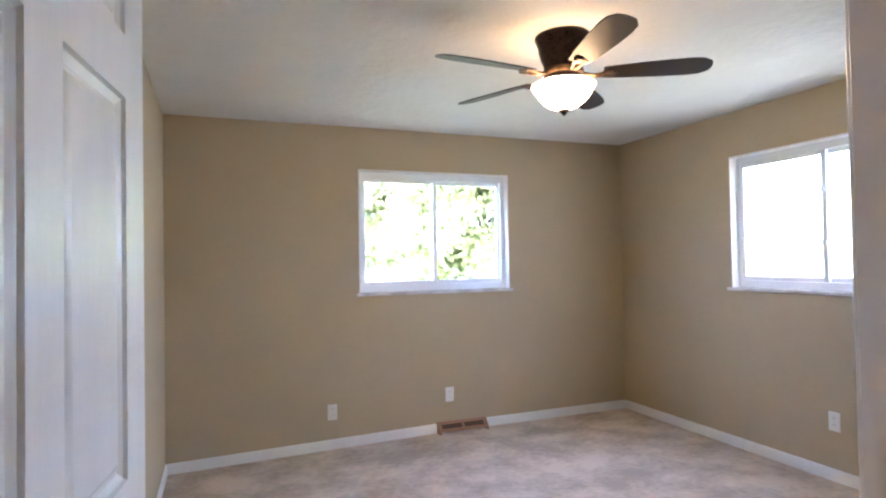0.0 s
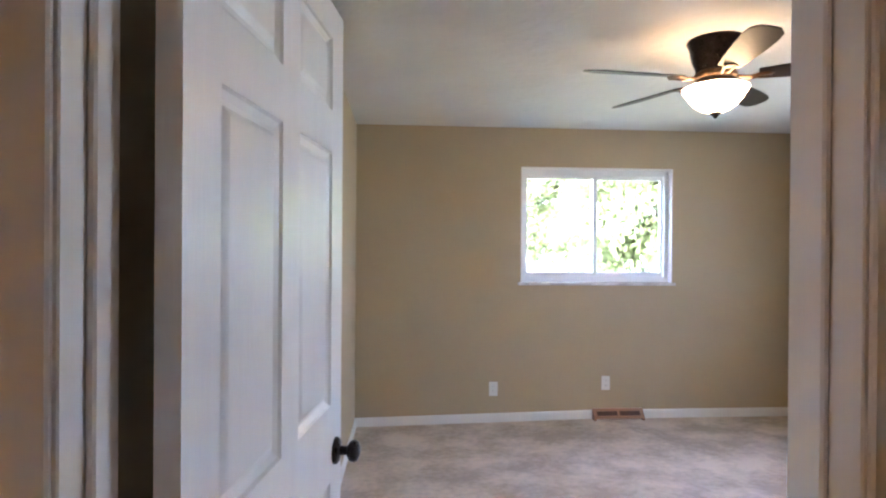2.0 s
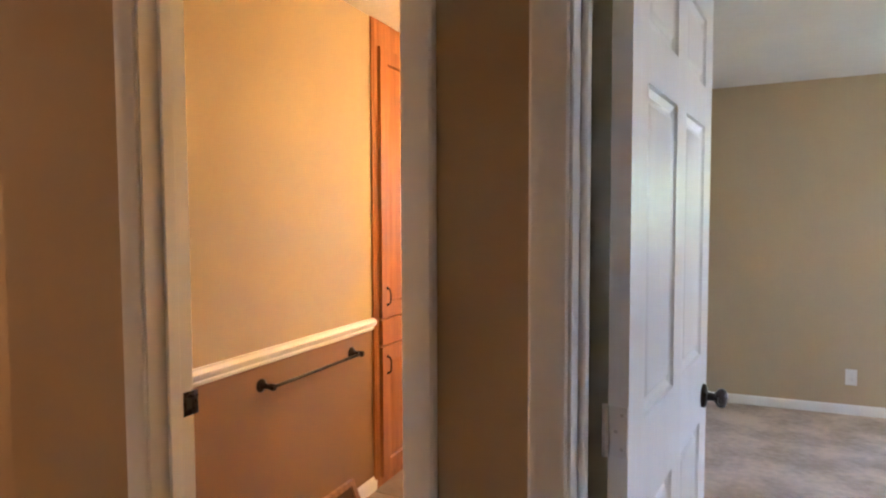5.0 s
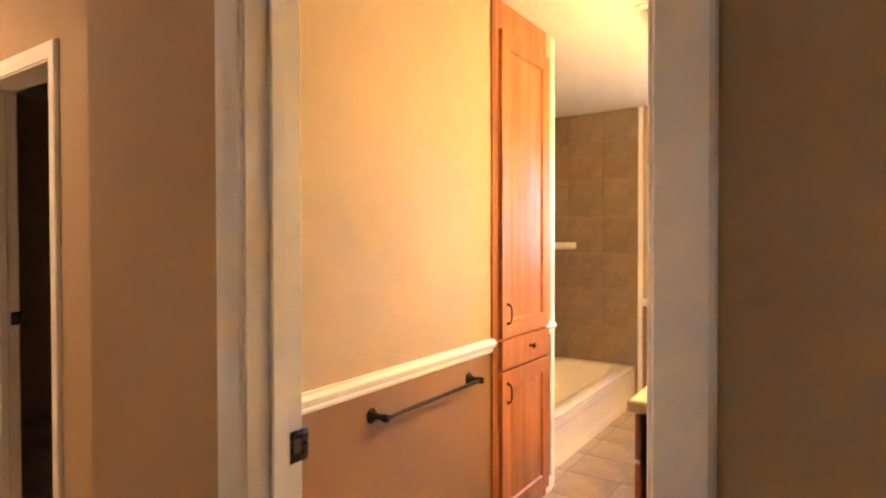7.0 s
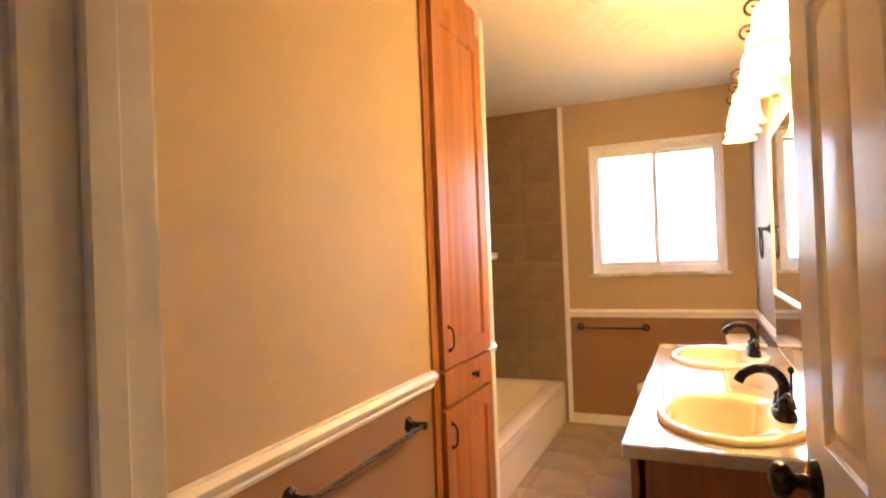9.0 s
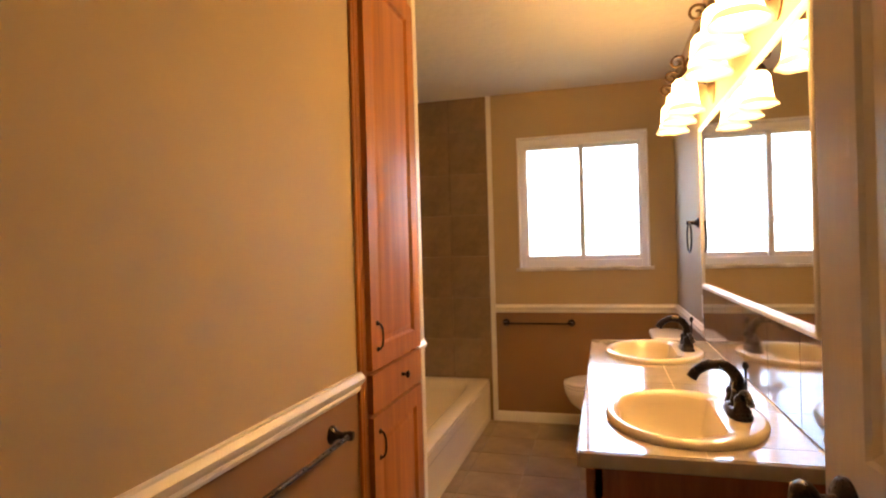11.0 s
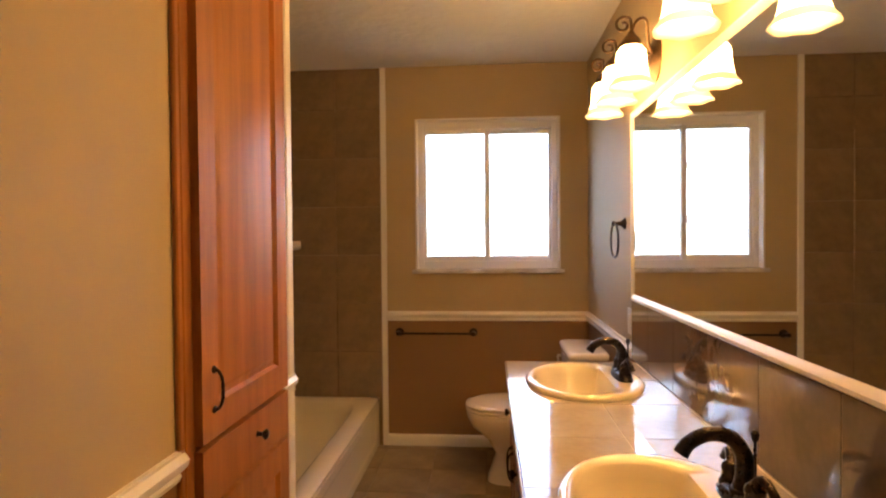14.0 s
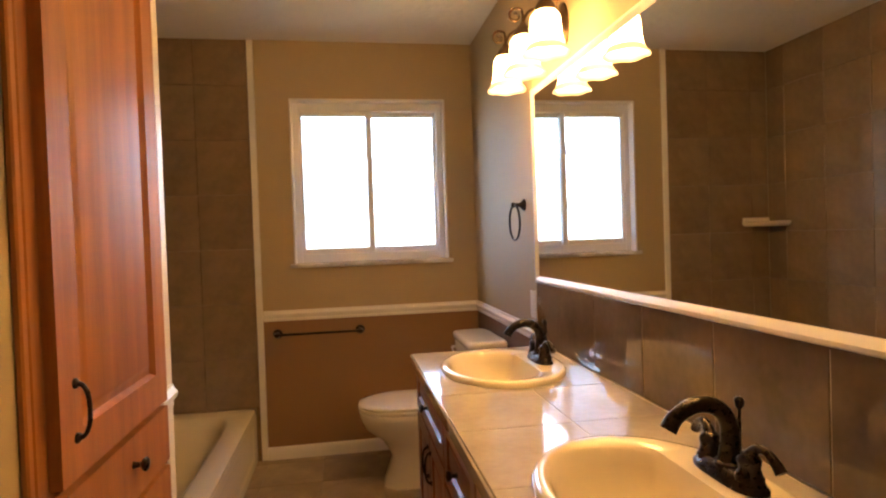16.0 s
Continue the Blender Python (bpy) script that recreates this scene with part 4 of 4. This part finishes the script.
def sink(cx, cy):
    s = thing("sink", (cx, cy, CT), "oval bisque porcelain drop-in sink in the tiled counter", "sink", "bathroom sinks")
    z, bx = CT, cx - 0.025
    secs = [(cx, cy, z + 0.0005, 0.205, 0.265, 2), (cx, cy, z + 0.010, 0.206, 0.266, 2), (cx, cy, z + 0.017, 0.200, 0.260, 2), (cx, cy, z + 0.019, 0.188, 0.248, 2),
            (bx, cy, z + 0.016, 0.155, 0.225, 2.1), (bx, cy, z + 0.006, 0.146, 0.216, 2.1), (bx, cy, z - 0.02, 0.138, 0.207, 2.1), (bx, cy, z - 0.07, 0.122, 0.185, 2.1), (bx, cy, z - 0.115, 0.095, 0.145, 2.1), (bx, cy, z - 0.138, 0.055, 0.085, 2), (bx, cy, z - 0.143, 0.022, 0.022, 2)]
    cut = {4: cx + 0.085, 5: cx + 0.080, 6: cx + 0.074, 7: cx + 0.062}
    part("basin", loft(secs, 64, first=False, limit=cut), BISQUE, s, smooth=60)
    part("drain", lathe([(0, -0.142), (0.021, -0.142), (0.021, -0.139), (0.014, -0.138), (0, -0.140)], (bx, cy, z)), BRONZE, s)


def faucet(cx, cy):
    z = CT + 0.018
    f = thing("faucet", (cx, cy, z), "oil-rubbed bronze two-handle faucet on the sink deck", "faucet", "bathroom faucets")
    part("base_plate", loft([(cx, cy, z, 0.031, 0.086, 2.8), (cx, cy, z + 0.007, 0.031, 0.086, 2.8), (cx, cy, z + 0.010, 0.027, 0.081, 2.8), (cx, cy, z + 0.018, 0.025, 0.078, 2.8), (cx, cy, z + 0.023, 0.021, 0.073, 2.8), (cx, cy, z + 0.024, 0.015, 0.066, 2.8)], 48), BRONZE, f)
    spout = part("spout", tube([(cx, cy, z + 0.015), (cx + 0.003, cy, z + 0.05), (cx + 0.001, cy, z + 0.092), (cx - 0.022, cy, z + 0.124), (cx - 0.062, cy, z + 0.131), (cx - 0.098, cy, z + 0.114), (cx - 0.114, cy, z + 0.092)], [0.023, 0.0175, 0.0155, 0.0148, 0.0142, 0.0138, 0.0150], 22), BRONZE, f)
    part("collar", lathe([(0.0, 0.020), (0.024, 0.020), (0.0255, 0.025), (0.022, 0.030), (0.0, 0.030)], (cx, cy, z), segs=26), BRONZE, spout)
    part("lift_rod", lathe([(0, 0.012), (0.003, 0.012), (0.003, 0.118), (0.006, 0.120), (0.0085, 0.126), (0.0085, 0.133), (0.005, 0.139), (0, 0.140)], (cx + 0.022, cy, z), segs=14), BRONZE, f)
    for s in (-1, 1):
        y = cy + s * 0.052
        h = part("handle_hub", lathe([(0, 0.016), (0.0235, 0.016), (0.0235, 0.022), (0.020, 0.027), (0.0175, 0.038), (0.019, 0.046), (0.0195, 0.050), (0.016, 0.057), (0.009, 0.063), (0, 0.064)], (cx, y, z), segs=26), BRONZE, f)
        part("lever", tube([(cx, y, z + 0.056), (cx + 0.003, y + s * 0.014, z + 0.071), (cx + 0.006, y + s * 0.032, z + 0.073), (cx + 0.009, y + s * 0.050, z + 0.060), (cx + 0.010, y + s * 0.060, z + 0.048)], [0.011, 0.0085, 0.0072, 0.0085, 0.0095], 14), BRONZE, h)


def mirror():
    y0, y1, z0, z1 = 1.615, 3.235, 1.066, 1.866
    m = thing("mirror", (BATH_R, (y0 + y1) / 2, z0), "large white-framed vanity mirror above the backsplash", "mirror")
    part("mirror_glass", boxes((BATH_R - 0.012, BATH_R - 0.006, y0 + 0.03, y1 - 0.03, z0 + 0.03, z1 - 0.03)), MIRROR, m, smooth=0)
    prof = [(0.0, 0.0), (0.0, 0.014), (0.004, 0.019), (0.012, 0.020), (0.020, 0.017), (0.026, 0.013), (0.033, 0.011), (0.034, 0.0)]
    for yo, way in ((y0, 1), (y1, -1)):
        part("frame_side", rings_to(bmesh.new(), [[(BATH_R - d, yo + way * u, z0 + u if k == 0 else z1 - u) for u, d in prof] for k in (0, 1)]), WHITE, m)
    part("frame_top", rings_to(bmesh.new(), [[(BATH_R - d, (y0 + u if k == 0 else y1 - u), z1 - u) for u, d in prof] for k in (0, 1)]), WHITE, m)
    part("frame_bottom", rings_to(bmesh.new(), [[(BATH_R - d, (y0 + u if k == 0 else y1 - u), z0 + u) for u, d in prof] for k in (0, 1)]), WHITE, m)


def vanity_light(cy):
    x = -0.247
    v = thing("vanity_light", (BATH_R, cy, 2.02), "bronze scrolled vanity light with three lit bell shades", "wall light", "vanity lights")
    part("backplate", lathe([(0, 0), (0.062, 0), (0.062, 0.006), (0.052, 0.012), (0.040, 0.014), (0.030, 0.022), (0, 0.026)], (BATH_R, cy, 2.0), (-1, 0, 0), 40, squash=(1.45, 1)), AGED, v, "ornate oval bronze backplate")
    for k in (-1, 0, 1):
        y, zt = cy + 0.2265 * k, 1.972
        body = [(0.024, 0.0), (0.036, -0.006), (0.046, -0.020), (0.049, -0.045), (0.051, -0.075), (0.055, -0.098), (0.059, -0.110)]
        s = part("shade", lathe(body, (x, y, zt), segs=40, closed=False), SHADE, v, "lit alabaster glass bell shade")
        part("shade_rim", lathe([(0.059, -0.110), (0.066, -0.122), (0.0755, -0.133), (0.077, -0.137), (0.073, -0.136), (0.062, -0.122), (0.056, -0.108)], (x, y, zt), segs=48, closed=False, wave=0.018), SHADERIM, s)
        bulb = new("bulb", bpy.data.lights.new("bulb", "POINT"))
        bulb.data.energy, bulb.data.color, bulb.data.shadow_soft_size = BULB, (1.0, 0.565, 0.17), 0.025
        bulb.parent, bulb.matrix_parent_inverse = v, v.matrix_basis.inverted()
        bulb.location = (x, y, zt - 0.06)
        part("socket_cup", lathe([(0, 0.045), (0.010, 0.045), (0.014, 0.036), (0.024, 0.026), (0.034, 0.010), (0.036, -0.004), (0.030, -0.006), (0, -0.004)], (x, y, zt), segs=28), AGED, v)
        top = Vector((x, y, zt + 0.045))
        bm = bmesh.new()
        tube([(BATH_R - 0.015, cy + 0.02 * k, 2.0), (BATH_R - 0.05, cy + 0.07 * k, 2.03), (x + 0.06, y - 0.04 * k, 2.068), (x + 0.02, y, 2.055), top + Vector((0, 0, 0.0)), top - Vector((0, 0, 0.012))], 0.0055, 8, bm)
        curl = []
        for i in range(15):
            a, r = i * 0.55, 0.030 * (1 - i / 18)
            curl.append((x - 0.026 + r * math.cos(a + 0.6), y, zt + 0.068 + r * math.sin(a + 0.6)))
        tube([tuple(top - Vector((0, 0, 0.01)))] + curl[::-1][-1:] + curl[1:], 0.0048, 8, bm, 3)
        part("arm", bm, AGED, v, "scrolled bronze arm")
    return v


def toilet():
    cy, xr = 3.925, BATH_R - 0.012
    t = thing("toilet", (xr - 0.4, cy, 0), "white china toilet with a closed lid beside the vanity", "toilet")
    bx = -0.60
    part("pedestal", loft([(bx + 0.06, cy, 0.0, 0.20, 0.115, 3), (bx + 0.06, cy, 0.03, 0.195, 0.11, 3), (bx + 0.07, cy, 0.15, 0.165, 0.095, 2.6), (bx + 0.05, cy, 0.23, 0.19, 0.12, 2.4), (bx + 0.01, cy, 0.30, 0.24, 0.165, 2.2), (bx, cy, 0.36, 0.255, 0.182, 2.2), (bx, cy, 0.385, 0.258, 0.184, 2.2), (bx, cy, 0.39, 0.25, 0.178, 2.2)], 48), CHINA, t)
    part("seat", loft([(bx, cy, 0.391, 0.256, 0.183, 2.2), (bx, cy, 0.397, 0.262, 0.188, 2.2), (bx, cy, 0.408, 0.260, 0.187, 2.2), (bx, cy, 0.411, 0.25, 0.178, 2.2)], 48), CHINA, t)
    part("lid", loft([(bx, cy, 0.413, 0.255, 0.183, 2.2), (bx, cy, 0.418, 0.260, 0.187, 2.2), (bx, cy, 0.428, 0.255, 0.184, 2.2), (bx, cy, 0.434, 0.22, 0.155, 2.2), (bx, cy, 0.436, 0.1, 0.08, 2.2)], 48), CHINA, t)
    tx = xr - 0.10
    tank = part("tank", loft([(tx, cy, 0.37, 0.085, 0.19, 7), (tx, cy, 0.40, 0.092, 0.205, 7), (tx, cy, 0.695, 0.1, 0.225, 7), (tx, cy, 0.70, 0.098, 0.222, 7)], 48), CHINA, t)
    part("tank_lid", loft([(tx, cy, 0.702, 0.104, 0.232, 7), (tx, cy, 0.708, 0.109, 0.238, 7), (tx, cy, 0.73, 0.109, 0.238, 7), (tx, cy, 0.74, 0.10, 0.228, 6), (tx, cy, 0.742, 0.08, 0.2, 5)], 48), CHINA, t)
    part("flush_lever", tube([(tx - 0.1, cy + 0.16, 0.655), (tx - 0.118, cy + 0.155, 0.655), (tx - 0.122, cy + 0.12, 0.65), (tx - 0.122, cy + 0.085, 0.645)], [0.009, 0.007, 0.006, 0.007]), CHINA, tank)


def bathtub():
    x0, x1, y0, y1, h = ALCOVE_L + 0.002, -1.440, ALCOVE_S + 0.003, NORTH - 0.003, TUB_TOP
    cx, cy, rx, ry = (x0 + x1) / 2, (y0 + y1) / 2, (x1 - x0) / 2, (y1 - y0) / 2
    t = thing("bathtub", (cx, cy, 0), "bone-coloured enamel bathtub in a tiled alcove", "bathtub")
    secs = [(cx, cy, 0.0, rx - 0.012, ry, 40), (cx, cy, h - 0.03, rx - 0.010, ry, 40), (cx, cy, h - 0.022, rx, ry, 40), (cx, cy, h - 0.006, rx, ry, 36), (cx, cy, h, rx - 0.008, ry - 0.004, 30),
            (cx - 0.01, cy, h, rx - 0.085, ry - 0.095, 7), (cx - 0.01, cy, h - 0.008, rx - 0.10, ry - 0.11, 6), (cx - 0.01, cy, h - 0.06, rx - 0.115, ry - 0.135, 5.5), (cx - 0.01, cy, h - 0.22, rx - 0.14, ry - 0.20, 5), (cx - 0.01, cy, h - 0.285, rx - 0.18, ry - 0.26, 4.5), (cx - 0.01, cy, h - 0.295, rx - 0.24, ry - 0.36, 4)]
    part("shell", loft(secs, 96), TUBMAT, t, smooth=50)
    apron = panel_slab(bmesh.new(), lambda u, v, d: Vector((x1 - 0.001 - d, y0 + 0.002 + u, 0.001 + v)), [0, 0.10, y1 - y0 - 0.104, y1 - y0 - 0.004], [0, 0.045, 0.235, h - 0.032], {(1, 1)}, 0.0085, [(0, 0), (0.006, 0.003), (0.022, 0.0075), (0.024, 0.0078)], both=False)
    part("apron", apron, TUBMAT, t, "enamel apron with a shallow recessed panel", smooth=50)
    part("drain", lathe([(0, 0), (0.03, 0), (0.03, 0.003), (0, 0.003)], (cx, y0 + 0.45, h - 0.294)), STEEL, t)


def soap_shelf():
    z = 1.30
    s = thing("soap_shelf", (ALCOVE_L, NORTH, z), "white ceramic corner soap shelf on brown tile", "soap shelf")
    bm = bmesh.new()
    rings = []
    for ins, dz in ((0.02, -0.03), (0.0, -0.012), (0.0, 0.0), (0.012, 0.004), (0.016, -0.006)):
        r = 0.2 - ins
        rings.append([(ALCOVE_L + 0.001, NORTH - 0.001, z + dz)] + [(ALCOVE_L + 0.001 + r * math.cos(a), NORTH - 0.001 - r * math.sin(a), z + dz) for a in (k * math.pi / 2 / 14 for k in range(15))])
    rings_to(bm, rings)
    part("tray", bm, CHINA, s)
    part("back_lip", boxes((ALCOVE_L + 0.001, ALCOVE_L + 0.2, NORTH - 0.012, NORTH - 0.001, z - 0.02, z + 0.03), bevel=0.004), CHINA, s)


def ceiling_vent():
    x, y = -0.73, 2.44
    v = thing("exhaust_fan", (x, y, CEILING), "white domed bathroom exhaust fan cover on the ceiling", "exhaust fan")
    part("frame", loft([(x, y, CEILING, 0.140, 0.140, 8), (x, y, CEILING - 0.012, 0.140, 0.140, 8), (x, y, CEILING - 0.02, 0.128, 0.128, 8)], 48), PLASTIC, v)
    part("cover", loft([(x, y, CEILING - 0.02, 0.118, 0.118, 6), (x, y, CEILING - 0.038, 0.108, 0.108, 5), (x, y, CEILING - 0.052, 0.085, 0.085, 4), (x, y, CEILING - 0.057, 0.05, 0.05, 3)], 48), PLASTIC, v)


linen_cabinet()
vanity()
countertop()
for sx, sy in SINKS:
    sink(sx, sy)
    faucet(-0.247, sy + 0.008)
mirror()
first = vanity_light(2.905)
copy_thing(first, Matrix.Translation((BATH_R, 1.92, 2.02)))
toilet()
bathtub()
soap_shelf()
ceiling_vent()
towel_bar((BATH_L, 1.025, 0.768), (BATH_L, 1.64, 0.768), (1, 0, 0), "oil-rubbed bronze towel bar under the chair rail")
towel_bar((-1.302, NORTH, 0.736), (-0.826, NORTH, 0.736), (0, -1, 0), "oil-rubbed bronze towel bar below the bathroom window")
towel_ring((BATH_R, 3.41, 1.40), "oil-rubbed bronze towel ring beside the mirror", 0.0)
towel_ring((BATH_R, 1.385, 1.40), "oil-rubbed bronze towel ring near the bathroom door", 0.0)
outlet((BATH_R, 3.315, 0.965), (-1, 0, 0), (0, 1, 0), "white switch plate beside the backsplash", True)
outlet((BATH_R, 1.535, 0.955), (-1, 0, 0), (0, 1, 0), "white outlet beside the vanity")
register((BATH_L, 1.62, 0), 0.42, (1, 0, 0), (0, -1, 0), 0.15, 0.075, "pine baseboard register against the bathroom wall")

# ---- tiles ----


def tile_field(name, base, spans_u, spans_v, at, thick, mat, label, category, grout=None):
    """Tiles as separate pieces with joints; at(u, v, d) with d out of the surface. Alike sizes share one mesh."""
    fld = thing(name, base, label, category, kind="structure")
    kept = {}
    for u0, u1 in zip(spans_u, spans_u[1:]):
        for v0, v1 in zip(spans_v, spans_v[1:]):
            key = (round(u1 - u0, 3), round(v1 - v0, 3))
            o = at(0, 0, 0)
            if key not in kept:
                bm = bmesh.new()
                g, e = 0.0014, 0.002
                w, h = u1 - u0, v1 - v0
                rings = [[Vector(at(a, b, d)) - Vector(o) for a, b in ((g + i, g + i), (w - g - i, g + i), (w - g - i, h - g - i), (g + i, h - g - i))] for i, d in ((0, 0), (0, thick - 0.0015), (e, thick))]
                rings_to(bm, rings)
                kept[key] = finish("tile", bm, mat, 0)
            ob = new("tile", kept[key])
            ob.parent = fld
            ob.matrix_parent_inverse = fld.matrix_basis.inverted()
            ob.location = at(u0, v0, 0)
    return fld


def steps(a, b, size, start):
    """Joint lines from a to b at the tile's size, one of them at start."""
    k = start - math.ceil((start - a) / size) * size
    out = [a]
    while k < b - 0.004:
        if k > a + 0.004:
            out.append(k)
        k += size
    return out + [b]


TZ = steps(TUB_TOP, CEILING, 0.314, 0.607)
tile_field("wall_tiles_alcove_north", (-1.8, NORTH, TUB_TOP), steps(ALCOVE_L, -1.417, 0.314, -1.712), TZ, lambda u, v, d: (u, NORTH + 0.012 - d, v), 0.012, WALLTILE, "brown stone-look wall tiles in the tub alcove", "wall tiles")
tile_field("wall_tiles_alcove_north_low", (-1.4, NORTH, 0.0), [-1.440, -1.4], [0.0, TUB_TOP], lambda u, v, d: (u, NORTH + 0.012 - d, v), 0.012, WALLTILE, "narrow brown tile strip beside the tub", "wall tiles")
tile_field("wall_tiles_alcove_west", (ALCOVE_L, 3.5, TUB_TOP), steps(ALCOVE_S, NORTH, 0.314, NORTH - 0.157), TZ, lambda u, v, d: (ALCOVE_L - 0.012 + d, u, v), 0.012, WALLTILE, "brown stone-look wall tiles beside the tub", "wall tiles")
tile_field("wall_tiles_alcove_south", (-1.8, ALCOVE_S, TUB_TOP), steps(ALCOVE_L, BATH_L - 0.02, 0.314, -1.712), TZ, lambda u, v, d: (u, ALCOVE_S - 0.012 + d, v), 0.012, WALLTILE, "brown stone-look wall tiles at the tub's end", "wall tiles")
whole("floor_bathroom", boxes((ALCOVE_L, -0.05, 2.5, NORTH, -0.15, -0.006), (BATH_L - 0.05, -0.05, ROOM_FACE - 0.06, 2.5, -0.15, -0.006)), GROUTDARK, "grouted bathroom subfloor", "floor", "structure")
tile_field("floor_tiles", (-0.7, 2.0, 0), steps(-1.456, BATH_R, 0.314, -1.06), steps(ROOM_FACE - 0.06, NORTH, 0.314, 4.02), lambda u, v, d: (u, v, -0.006 + d), 0.006, FLOORTILE, "brown stone-look bathroom floor tiles", "floor tiles")
